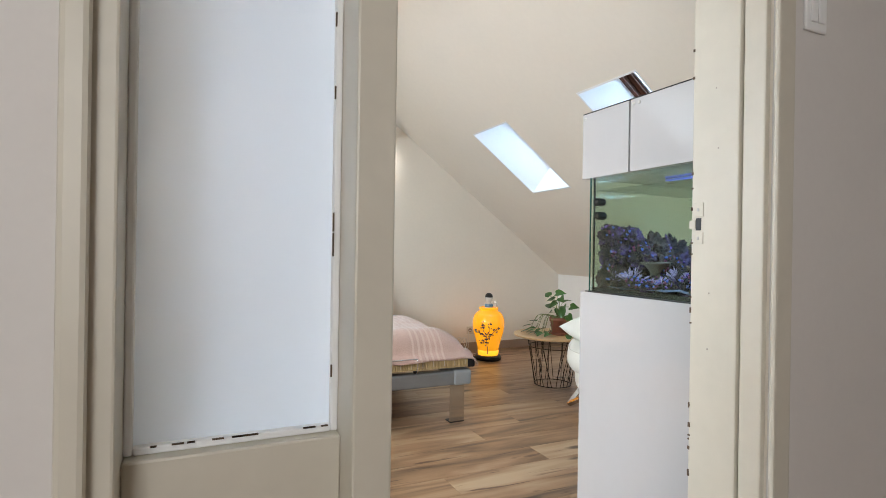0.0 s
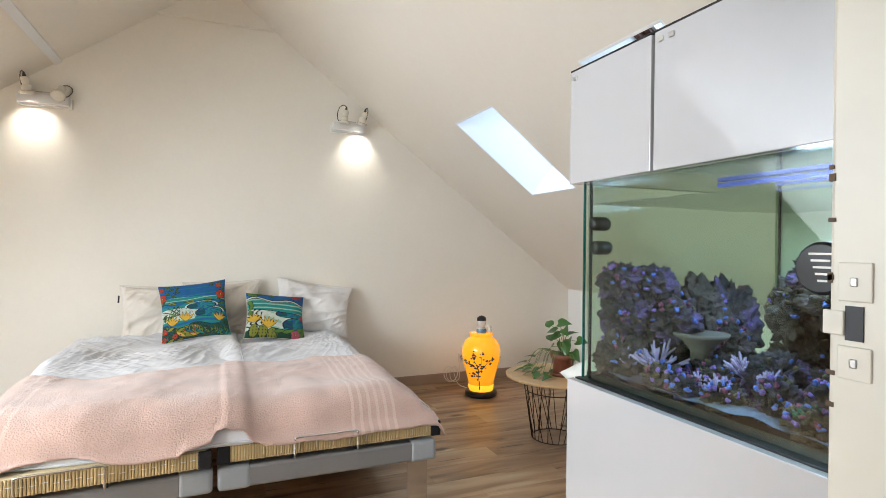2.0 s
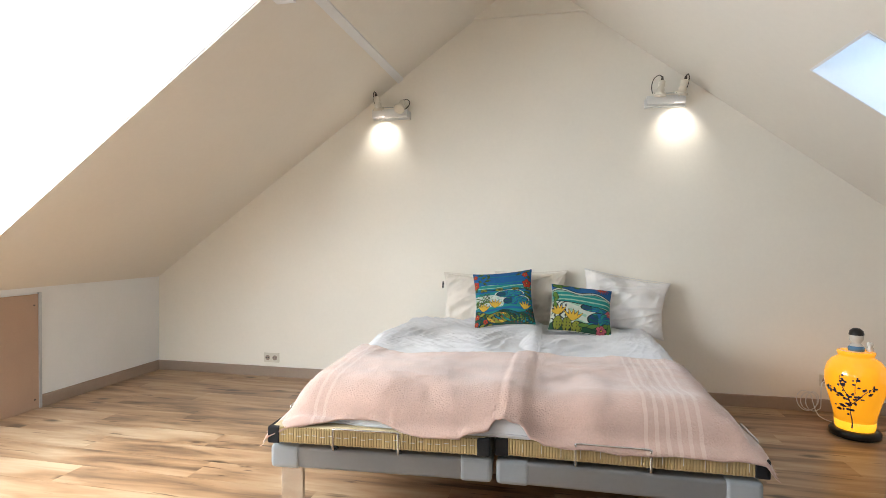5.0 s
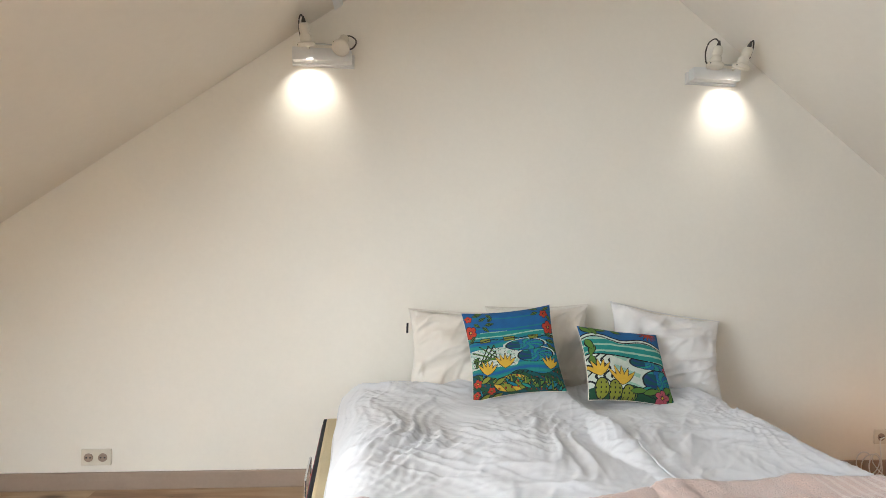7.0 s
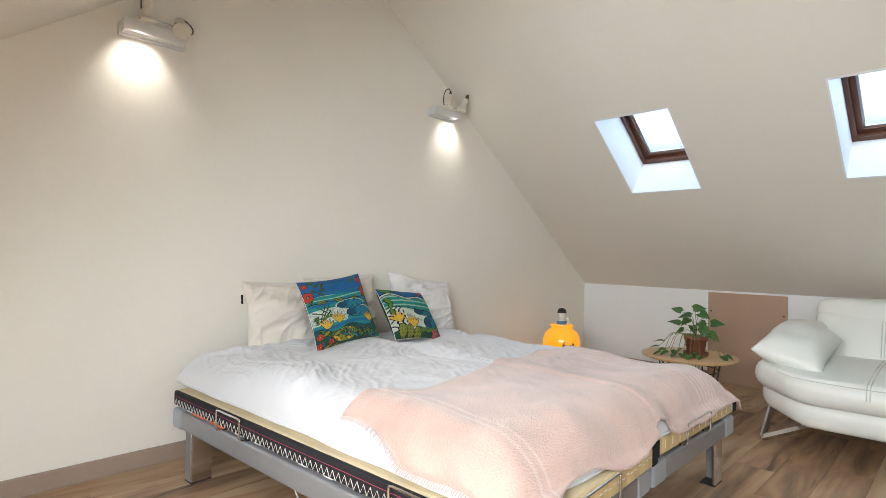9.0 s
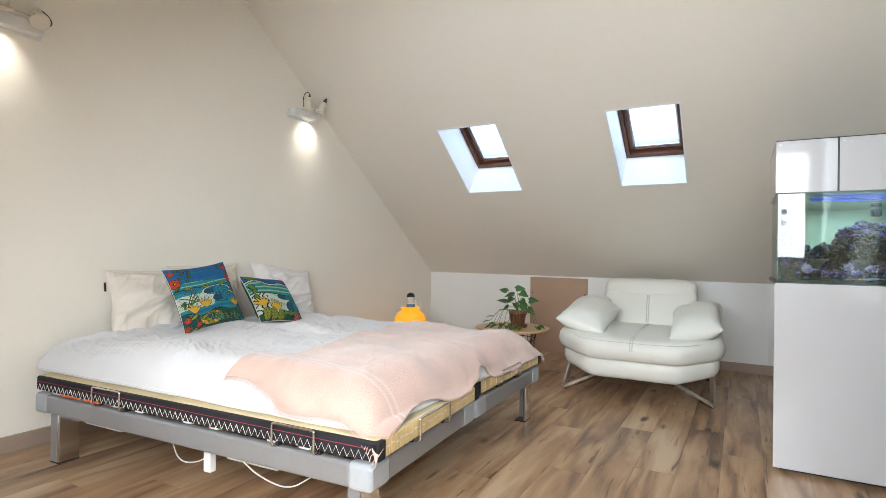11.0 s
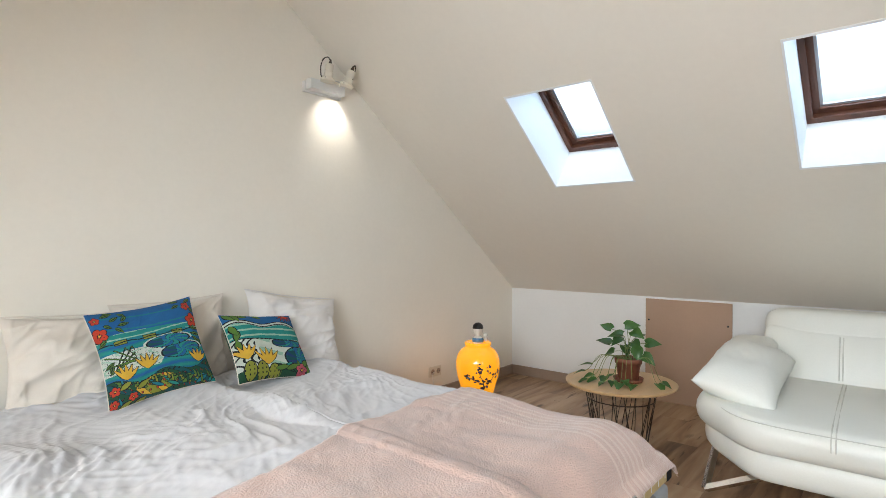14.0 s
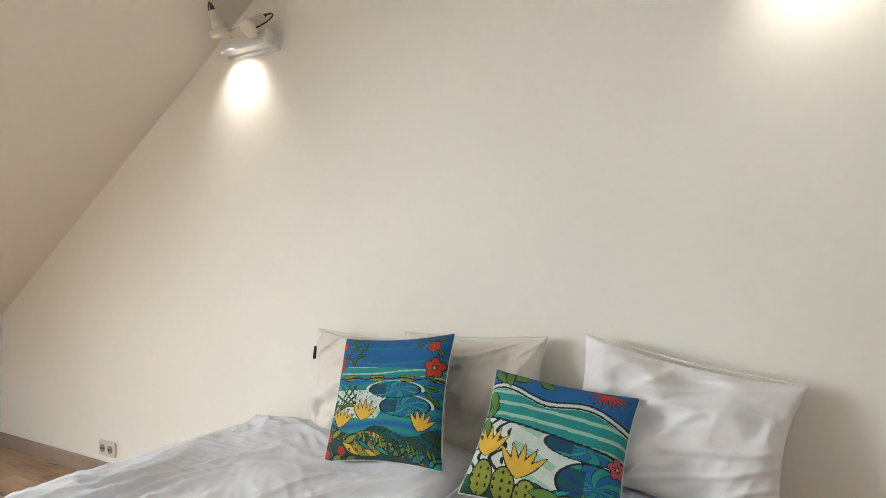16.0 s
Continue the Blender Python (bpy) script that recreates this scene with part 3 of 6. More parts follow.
def wall_lamp(x0, x1, z0, yw, sgn, lit, spots):
    """Two-spot fitting on a wall whose face is at yw; sgn: which way the room lies; lit: which spot burns; spots: place along the tray, tilt into the room, lean sideways."""
    cx = (x0 + x1) / 2
    w = x1 - x0

    def slab_box(a, b, y0, y1, c, d, bev):
        return box(a, b, min(sgn * y0, sgn * y1), max(sgn * y0, sgn * y1), c, d, bev)
    lamp = thing("wall_lamp", (cx, yw, z0), "white two-spot wall lamp with ivory sockets and looped cords", "lamp", "wall lamps")
    part("back_plate", slab_box(-w / 2 - 0.008, w / 2 + 0.012, 0.0, 0.026, -0.010, 0.052, 0.002), TRAY, lamp)
    part("tray", slab_box(-w / 2, w / 2, 0.026, 0.080, 0.0, 0.062, 0.003), TRAY, lamp, "white boxed metal tray")
    yr = sgn * 0.142
    (pa, _, _), (pb, _, _) = spots
    part("rod", tube([(pa * w, yr * 0.92, 0.062), (pb * w, yr * 0.92, 0.060)], 0.004, 8), STEEL, lamp, smooth=True)
    for k, (px, tilt, lean) in enumerate(spots):
        part("arm", tube([(px * w, sgn * 0.078, 0.056), (px * w, yr * 0.8, 0.060)], 0.006, 8), IVORY, lamp, smooth=True)
        spot = part("spot_ring", lathe([(0.031, 0.0), (0.040, 0.001), (0.043, 0.006), (0.043, 0.017), (0.039, 0.022), (0.030, 0.022), (0.030, 0.012)], 32), IVORY, lamp, smooth=True, at=(px * w, yr, 0.040))
        spot.rotation_euler = (-sgn * tilt, lean, 0)
        part("inner_ring", lathe([(0.028, 0.004), (0.030, 0.006), (0.030, 0.016), (0.024, 0.022), (0.022, 0.022), (0.022, 0.010)], 28), IVORY, spot, smooth=True)
        part("socket", lathe([(0.022, 0.02), (0.027, 0.026), (0.027, 0.050), (0.021, 0.058), (0.021, 0.064), (0.024, 0.066), (0.024, 0.100), (0.019, 0.106), (0.008, 0.108)], 24), IVORY, spot, smooth=True)
        part("tip", lathe([(0.011, 0.106), (0.010, 0.116), (0.004, 0.136), (0.001, 0.138)], 12), CORD, spot, "dark cord sleeve", smooth=True)
        part("lens", lathe([(0.029, 0.007), (0.02, 0.004), (0.002, 0.003)], 24), LENS if k == lit else STEEL, spot, smooth=True)
        for a in (0.6, 3.7):
            part("ring_screw", lathe([(0.003, -0.001), (0.003, 0.001), (0.001, 0.0015)], 8), DARK, spot, at=(0.0435 * math.cos(a), 0.0435 * math.sin(a), 0.011)).rotation_euler = (0, radians(90), a)
        side = -1 if k == 0 else 1
        if k == lit:
            side *= 0.4
        c = curve_pts([(0.0, 0, 0.128), (side * 0.022, 0.0, 0.142), (side * 0.052, 0.0, 0.118), (side * 0.062, 0.0, 0.07), (side * 0.052, 0.0, 0.022), (side * 0.040, 0.0, 0.012)], 6)
        part("cord", tube(c, 0.0036, 6), CORD, spot, "dark looped cord", smooth=True)
    if lit >= 0:
        px, tilt, lean = spots[lit]
        d = bpy.data.lights.new("wall_lamp_bulb", "SPOT")
        d.energy, d.color, d.spot_size, d.spot_blend, d.shadow_soft_size = 3.2, (1.0, 0.95, 0.87), radians(96), 1.0, 0.02
        x = cx + px * w
        new("wall_lamp_bulb", d).matrix_world = look((x, yw + yr * 0.97, z0 + 0.008), (x, yw, z0 - 0.17))
    return lamp


wall_lamp(-0.172, 0.112, 2.124, Y_GABLE, -1, 0, ((-0.22, 0.32, -0.10), (0.34, -0.75, 0.15)))
wall_lamp(1.885, 2.142, 2.130, Y_GABLE, -1, 1, ((-0.22, 0.05, 0.14), (0.32, 0.30, 0.22)))
wall_lamp(1.90, 2.16, 2.09, Y_DOOR, 1, -1, ((-0.30, 0.5, 0.6), (0.32, -0.4, 0.5)))

# ---- sockets ----
def socket(x, z):
    s = thing("wall_socket", (x, Y_GABLE, z), "white double wall socket above the skirting", "socket", "wall sockets")
    part("plate", box(-0.07, 0.07, -0.012, 0, -0.04, 0.04, 0.004), IVORY, s)
    # wells and pin holes have no depth; dark colours paint the shade inside
    for cx in (-0.033, 0.033):
        part("shaded_well", lathe([(0.021, 0.0), (0.021, 0.002), (0.018, 0.002), (0.017, 0.0005)], 20), SKIRT, s, at=(cx, -0.013, 0)).rotation_euler = (radians(90), 0, 0)
        for px in (-0.009, 0.009):
            part("hole", box(cx + px - 0.003, cx + px + 0.003, -0.0165, -0.0135, -0.003, 0.003), DARK, s)


socket(-1.085, 0.16)
socket(3.10, 0.215)

# ---- bed ----
TURN = 3.4  # the rumpled bed stands a little askew
BED_LENGTH = 1.95
CAP = material("pale_grey_plastic_cap", (0.37, 0.395, 0.42), 0.5, 0.05, 5, 60, 0.04)
RAIL = material("grey_lacquered_rail", (0.28, 0.285, 0.295), 0.35, 0.06, 4, 60, 0.04, metal=0.3)
STRAW = material("woven_straw_mat", (0.56, 0.42, 0.21), 0.75, 0.22, 8, 60, 0.5, stretch=(2.2, 2.2, 0.35), depth=0.006)
STRAWTOP = material("tan_mattress_cover", (0.55, 0.45, 0.28), 0.8, 0.12, 5, 150, 0.3)
BLACKCLOTH = material("black_cotton", (0.012, 0.012, 0.015), 0.85, 0.3, 8, 150, 0.3)
THREAD = material("white_thread", (0.75, 0.73, 0.68), 0.8, 0.05, 9, 90, 0.1)
REDTHREAD = material("red_thread", (0.35, 0.03, 0.08), 0.8, 0.1, 9, 90, 0.1)
WHITEPL = material("white_plastic", (0.75, 0.75, 0.73), 0.45, 0.04, 6, 60, 0.03)
ORANGE = material("orange_plastic", (0.75, 0.14, 0.03), 0.45, 0.1, 6, 60, 0.03)


def bed_frame(x0, y0, w, outer, turn):
    b = thing("single_bed", (x0, y0, 0), "grey metal single bed frame with pale plastic corner caps", "bed", "pair of single beds", rz=turn)
    l = BED_LENGTH
    z0, z1 = 0.237, 0.333
    part("foot_rail", box(0.11, w - 0.11, 0.004, 0.07, z0 + 0.005, z1 - 0.005, 0.012, 3), RAIL, b)
    part("head_rail", box(0.11, w - 0.11, l - 0.07, l - 0.004, z0 + 0.005, z1 - 0.005, 0.012, 3), RAIL, b)
    for xx in (0.0, w - 0.045):
        part("side_rail", box(xx + 0.003, xx + 0.042, 0.09, l - 0.09, z0 + 0.005, z1 - 0.004, 0.012, 3), RAIL, b)
    for xx, yy in ((0, 0), (w - 0.125, 0), (0, l - 0.1), (w - 0.125, l - 0.1)):
        part("corner_cap", box(xx, xx + 0.125, yy, yy + 0.1, z0, z1, 0.018, 4), CAP, b, "pale grey plastic corner cap")
    lx = 0.028 if outer < 0 else w - 0.028 - 0.095
    for yy in (0.045, l - 0.16):
        part("leg", box(lx, lx + 0.095, yy, yy + 0.016, 0.006, z0 + 0.01, 0.003), CHROME, b, "flat chromed leg")
        ox = lx if outer < 0 else lx + 0.079
        part("leg", box(ox, ox + 0.016, yy + 0.018, yy + 0.07, 0.006, z0 + 0.01, 0.003), RAIL, b)
        part("foot_pad", box(lx, lx + 0.095, yy, yy + 0.07, 0, 0.006), DARK, b)
    for k in range(13):
        yy = 0.12 + k * (l - 0.3) / 12
        part("slat", box(0.05, w - 0.05, yy, yy + 0.05, z1 - 0.006, z1 + 0.012, 0.003), MDF, b, "sprung wooden slat")
    for k in range(10):
        xx = 0.10 + k * (w - 0.2) / 9
        c = [(xx - 0.03, 0.088, z1 + 0.002), (xx - 0.01, 0.078, z1 + 0.009), (xx + 0.01, 0.078, z1 + 0.003), (xx + 0.03, 0.088, z1 + 0.009)]
        part("slat_spring", tube(c, 0.003, 6), THREAD, b, "white sprung slat holder")
    for k in range(12):
        yy = 0.12 + k * (l - 0.3) / 11
        xx = 0.03 if outer < 0 else w - 0.03
        part("slat_holder", box(xx - 0.016, xx + 0.03, yy, yy + 0.05, z1 + 0.002, z1 + 0.018, 0.004), WHITEPL if k % 3 else DARK, b)
    if outer < 0:
        for yy in (0.75, 1.72):
            part("lever_arm", box(0.14, 0.17, yy - 0.22, yy + 0.06, 0.165, 0.185, 0.006), WHITEPL, b)
        for yy in (1.45, 1.62):
            part("stop_clip", box(0.002, 0.06, yy, yy + 0.12, z1 + 0.006, z1 + 0.02, 0.004), ORANGE, b, "orange plastic stop")
        part("support_foot", box(0.05, 0.08, 0.80, 0.84, 0.14, z0 + 0.01, 0.004), WHITEPL, b)
    return b


bed_frame(0.147, 3.178, 0.893, -1, TURN)
bed_frame(1.053, 3.230, 0.921, 1, 0.0)

MZ0, MZ1 = 0.347, 0.418


def mattress(x0, y0, w, outer, turn):
    """Futon with a straw weave, a black side band with zigzag stitching."""
    m = thing("mattress", (x0, y0, MZ0), "thin futon mattress edged in straw weave and black cloth", "mattress", "pair of mattresses", rz=turn)
    l, h = BED_LENGTH, MZ1 - MZ0
    part("core", box(0.012, w - 0.012, 0.0, l, 0.004, h, 0.016, 3), STRAWTOP, m)
    ribs = box(0.035, w - 0.035, 0.0, 0.012, 0.004, h - 0.006)
    count = int((w - 0.07) / 0.0105)
    for k in range(count):
        xx = 0.035 + (w - 0.07) * k / count
        box(xx + 0.0006, xx + 0.0100, -0.006, 0.004, 0.003 + 0.001 * (k % 3), h - 0.004 - 0.001 * (k % 2), 0.003, 2, ribs)
    part("foot_band", ribs, STRAW, m, "ribbed straw weave band")
    n = 24
    for k in range(n):
        xx = 0.05 + (w - 0.1) * (k + 0.5) / n
        zz = h * 0.52 + 0.004 * math.sin(k * 2.3)
        if outer < 0:
            part("stitch", box(xx - 0.010, xx + 0.008, -0.0078, -0.0055, zz, zz + 0.0022, 0), THREAD, m)
        elif k % 2:
            part("stitch", box(xx - 0.0011, xx + 0.0011, -0.0078, -0.0055, zz - 0.018, zz + 0.012, 0), THREAD, m)
    xo = 0.0 if outer < 0 else w
    a, b = (0.0, 0.02) if outer < 0 else (w - 0.02, w)
    part("side_band", box(a, b, -0.01, l, 0.0, h - 0.004, 0.008, 3), BLACKCLOTH, m, "black cloth side band")
    for c0, c1 in ((0, 0.05), (w - 0.05, w)):
        part("corner_tab", box(c0, c1, -0.010, 0.02, 0.0, h - 0.004, 0.006, 2), BLACKCLOTH, m)
    pts = []
    nz = 62
    xs = xo - 0.003 if outer < 0 else xo + 0.003
    for k in range(nz * 2 + 1):
        pts.append((xs, 0.02 + (l - 0.04) * k / (2 * nz), 0.004 if k % 2 == 0 else 0.034))
    part("zigzag_stitch", tube(pts, 0.0012, 4), THREAD, m, "white zigzag stitching")
    part("red_stitch", tube([(xs, 0.02, 0.044), (xs, l / 2, 0.045), (xs, l - 0.02, 0.044)], 0.0012, 4), REDTHREAD, m)
    return m


mattress(0.149, 3.163, 0.886, -1, TURN)
mattress(1.050, 3.236, 0.942, 1, 0.0)


def foot_line(x):
    """Where the foot ends of the two mattresses lie."""
    return 3.163 + 0.0594 * (x - 0.149) if x < 1.045 else 3.236


def bracket(p, along, w=0.135, turn=0.0):
    """Chromed wire mattress holder, a loop that stands up from the frame."""
    br = thing("mattress_holder", p, "chromed wire loop holding the mattress in place", "holder", "mattress holders", rz=turn if along == "x" else ((-90 if p[0] < 1 else 90) + turn))
    h = 0.088
    pts = curve_pts([(-w / 2 - 0.0, 0.04, 0), (-w / 2, 0, 0.005), (-w / 2, -0.004, h * 0.5), (-w / 2, -0.004, h - 0.01), (-w / 2 + 0.012, -0.004, h), (0, -0.004, h), (w / 2 - 0.012, -0.004, h), (w / 2, -0.004, h - 0.01), (w / 2, -0.004, h * 0.5), (w / 2, 0, 0.005), (w / 2, 0.04, 0)], 4)
    part("wire", tube(pts, 0.0042, 8), CHROME, br, smooth=True)
    for sx in (-w / 2, w / 2):
        part("clip", box(sx - 0.008, sx + 0.008, 0.022, 0.045, -0.004, 0.012, 0.003), DARK, br)


bracket((0.555, foot_line(0.555) - 0.014, 0.333), "x", 0.26, TURN)
bracket((1.475, foot_line(1.475) - 0.014, 0.333), "x", 0.26)
for yy in (4.55, 3.50):
    bracket((0.149 - 0.0594 * (yy - 3.163) - 0.012, yy, 0.331), "y", 0.19, TURN)
    bracket((2.004, yy, 0.331), "y", 0.19)

bed_cable = thing("bed_cable", (0.22, 3.9, 0.0), "thin white cable hanging under the bed", "cable")
part("cord", tube(curve_pts([(0, 0.45, 0.23), (0.0, 0.38, 0.12), (0.0, 0.25, 0.13), (0.02, 0.12, 0.21), (0.0, 0.0, 0.20), (0.0, -0.12, 0.15), (0.0, -0.28, 0.14), (0.01, -0.42, 0.22)], 8), 0.003, 6), WHITEPL, bed_cable, smooth=True)

# bedding
DUVET = material("white_cotton", (0.69, 0.69, 0.71), 0.85, 0.03, 4, 240, 0.12, sheen=0.3)
PCREAM = material("cream_cotton", (0.78, 0.71, 0.62), 0.85, 0.04, 4, 200, 0.15, sheen=0.3)
PWHITE = material("off_white_cotton", (0.78, 0.75, 0.72), 0.85, 0.04, 4, 200, 0.15, sheen=0.3)
WOOL = material("pale_pink_wool", (0.60, 0.405, 0.335), 0.95, 0.15, 7, 150, 0.75, sheen=0.6, depth=0.006)
D0 = (0.170, 1.175, 3.225, 5.24)
D1 = (1.020, 1.935, 3.262, 5.24)


def side(box4, y):
    """Near side of a duvet: the rumpled one lies askew with its bed."""
    return 0.197 - 0.050 * (y - 3.2) if box4 is D0 else box4[0]


def swell(d, r):
    t = max(0.0, min(1.0, d / r))
    return math.sqrt(max(0.0, 1 - (1 - t) ** 2))


def creases(x, y, seed):
    """Folds of thrown-back cotton: long soft ridges that run aslant, stronger towards the pillows."""
    a = noise.noise(Vector((x * 2.2, y * 1.8, seed)))
    b = noise.noise(Vector((x * 4.5 + 3, y * 4.0, seed + 4)))
    near = 0.30 + 0.70 * max(0.0, min(1.0, (y - 3.7) / 0.8))
    h = 0.030 * a + 0.010 * b
    for k, (ang, across, along, amp) in enumerate(((0.5, 5.0, 1.0, 0.018), (1.1, 7.0, 1.5, 0.011), (-0.35, 6.0, 1.2, 0.011), (2.2, 12.0, 2.2, 0.005), (0.75, 19.0, 2.4, 0.0075), (-0.6, 23.0, 2.8, 0.0060), (1.35, 27.0, 3.2, 0.0050), (0.25, 34.0, 3.2, 0.0030), (-1.0, 40.0, 4.0, 0.0022), (0.95, 44.0, 4.5, 0.0018))):
        c, s = math.cos(ang), math.sin(ang)
        p, q = x * c + y * s, -x * s + y * c
        v = noise.noise(Vector((p * along + 0.5 * a, q * across + 2.2 * a + 0.8 * b, seed * 1.7 + k * 3)))
        mask = max(0.0, min(1.0, 0.5 + 1.6 * noise.noise(Vector((x * 2.0 + k, y * 2.0 - k, seed + 20)))))
        h += near * amp * mask * (1 - min(1.0, abs(v) * 2.6)) ** 1.6
    return h


def duvet_z(x, y, box4, seed, h=0.105):
    _, x1, y0, y1 = box4
    x0 = side(box4, y)
    ey = swell(min(y - y0, (y1 - y) + 0.05), 0.16)
    full = h + 0.029 + creases(x, y, seed)
    # pressed in where the printed cushions sit
    full -= 0.045 * math.exp(-((x - 1.43) / 0.24) ** 2 - ((y - 4.90) / 0.13) ** 2) + 0.030 * math.exp(-((x - 0.76) / 0.18) ** 2 - ((y - 4.93) / 0.12) ** 2)
    if box4 is not D0:
        return 0.420 + ey * swell(min(x - x0, x1 - x), 0.14) * full
    # the rumpled duvet laps over its neighbour
    z = 0.420 + ey * swell(x - x0, 0.14) * full
    if x > D1[0]:
        under = duvet_z(x, y, D1, 11, 0.095)
        z = under + (max(z, under + 0.006 + 0.018 * max(0.0, min(1.0, (y - 4.0) / 0.5))) - under) * swell(x1 - x, 0.045)
    return z


def duvet(nm, box4, seed, label, h):
    x0, x1, y0, y1 = box4
    bm = bmesh.new()
    nx, ny = 160, 320
    rows = []
    for j in range(ny + 1):
        v = j / ny
        row = []
        for i in range(nx + 1):
            u = i / nx
            u = u + 0.06 * math.sin(2 * math.pi * u) * -1
            y = y0 + (y1 - y0) * v
            x = side(box4, y) + (x1 - side(box4, y)) * u
            wob = 0.018 * noise.noise(Vector((y * 3.0, seed, 0)))
            row.append(bm.verts.new((x + wob * (1 - u if u < 0.5 else u), y + 0.015 * noise.noise(Vector((x * 4, seed, 3))) * (1 - v), duvet_z(x, y, box4, seed, h))))
        rows.append(row)
    for j in range(ny):
        for i in range(nx):
            bm.faces.new((rows[j][i], rows[j][i + 1], rows[j + 1][i + 1], rows[j + 1][i]))
    loop = [rows[0][i] for i in range(nx + 1)] + [rows[j][nx] for j in range(1, ny + 1)] + [rows[ny][i] for i in range(nx - 1, -1, -1)] + [rows[j][0] for j in range(ny - 1, 0, -1)]
    edge = [v.co.copy() + Vector((0, 0, 0.004)) for v in loop[::4]]
    under = [bm.verts.new((v.co.x, v.co.y, 0.419)) for v in loop]
    for i in range(len(loop)):
        j = (i + 1) % len(loop)
        bm.faces.new((loop[i], loop[j], under[j], under[i]))
    bm.faces.new(under)
    ob = tagged(part(nm, bm, DUVET, smooth=True), label, "duvet", "pair of duvets")
    part("hem", tube(edge + [edge[0]], 0.005, 6), DUVET, ob, smooth=True)
    return ob


duvet("duvet", D0, 3, "rumpled white cotton duvet lying on the mattress", 0.115)
duvet("duvet", D1, 11, "smooth white cotton duvet lying on the mattress", 0.095)


def bedding_z(x, y):
    z = MZ1
    if side(D0, y) <= x <= D0[1] and D0[2] <= y:
        z = max(z, duvet_z(x, y, D0, 3, 0.115))
    if D1[0] <= x <= D1[1] and D1[2] <= y:
        z = max(z, duvet_z(x, y, D1, 11, 0.095))
    return z


def throw():
    bm = bmesh.new()
    nx, ny = 150, 80
    g = np.zeros((ny + 1, nx + 1, 3))
    for j in range(ny + 1):
        for i in range(nx + 1):
            u, v = i / nx, j / ny
            foot = foot_line(0.15 + 1.85 * u) - 0.018 + 0.003 * math.sin(u * 17) + 0.010 * noise.noise(Vector((u * 7, 1.5, 0))) + 0.055 * math.exp(-((u - 0.20) / 0.10) ** 2)
            far = float(np.interp(u, (0, 0.1, 0.2, 0.32, 0.42, 0.52, 0.75, 0.9, 1), (3.94, 3.90, 3.875, 3.885, 3.94, 4.03, 4.09, 4.06, 4.00)))
            left = 0.136 + 0.046 * min(1.0, v / 0.35) ** 0.7 + 0.012 * math.sin(v * 9)
            right = 1.998 - 0.012 * math.sin(v * 11) - 0.03 * v
            x, y = left + (right - left) * u, foot + (far - foot) * v
            z = bedding_z(x, max(y, foot_line(x) + 0.016))
            soft = sum(bedding_z(x + dx, max(y + dy, foot_line(x) + 0.016)) for dx, dy in ((0.05, 0), (-0.05, 0), (0, 0.05), (0, -0.05))) / 4
            gap = max(0.0, 1 - abs(x - 1.068) / 0.17)
            if gap > 0:
                bridge = 0.5 * (bedding_z(0.89, max(y, foot_line(x) + 0.016)) + bedding_z(1.245, max(y, foot_line(x) + 0.016))) - 0.004
                z = max(z, z + (bridge - z) * min(1.0, gap * 2.2))
            z = max(z, 0.4 * z + 0.6 * soft) + 0.010
            z += 0.016 * max(0, noise.noise(Vector((x * 6, y * 2.2, 7)))) + 0.004 * noise.noise(Vector((x * 14, y * 9, 2))) + 0.0015 * noise.noise(Vector((x * 30, y * 24, 5)))
            hang = max(0.0, foot_line(x) + 0.024 - y)
            z -= 0.75 * hang
            z -= 1.6 * max(0.0, 0.150 - x) + 1.2 * max(0.0, x - 1.972)
            z -= 0.035 * math.exp(-((u - 0.0) / 0.04) ** 2) * max(0, 1 - v * 4)
            seam = 0.004 * math.exp(-((x - 1.062) / 0.012) ** 2) - 0.005 * math.exp(-((x - 1.085) / 0.010) ** 2)
            g[j, i] = (x, y, z - seam)
    vs = [[bm.verts.new(g[j, i]) for i in range(nx + 1)] for j in range(ny + 1)]
    for j in range(ny):
        for i in range(nx):
            bm.faces.new((vs[j][i], vs[j][i + 1], vs[j + 1][i + 1], vs[j + 1][i]))
    ob = part("throw_blanket", bm, WOOL, smooth=True)
    md = ob.modifiers.new("thickness", "SOLIDIFY")
    md.thickness, md.offset = 0.007, 1.0
    tagged(ob, "pale pink woollen throw spread over the foot of the bed", "blanket")
    # frayed edge threads
    for edge, nm in ((g[:, 0], -1), (g[:, -1], 1)):
        fb = bmesh.new()
        for k in range(0, len(edge)):
            p = Vector(edge[k])
            q = p + Vector((nm * (0.012 + 0.008 * random.random()), 0.008 * (random.random() - 0.5), -0.012))
            tube([p, (p + q) / 2 + Vector((0, 0.003, 0)), q], 0.0016, 4, fb)
        part("fringe", fb, WOOL, ob)
    return ob


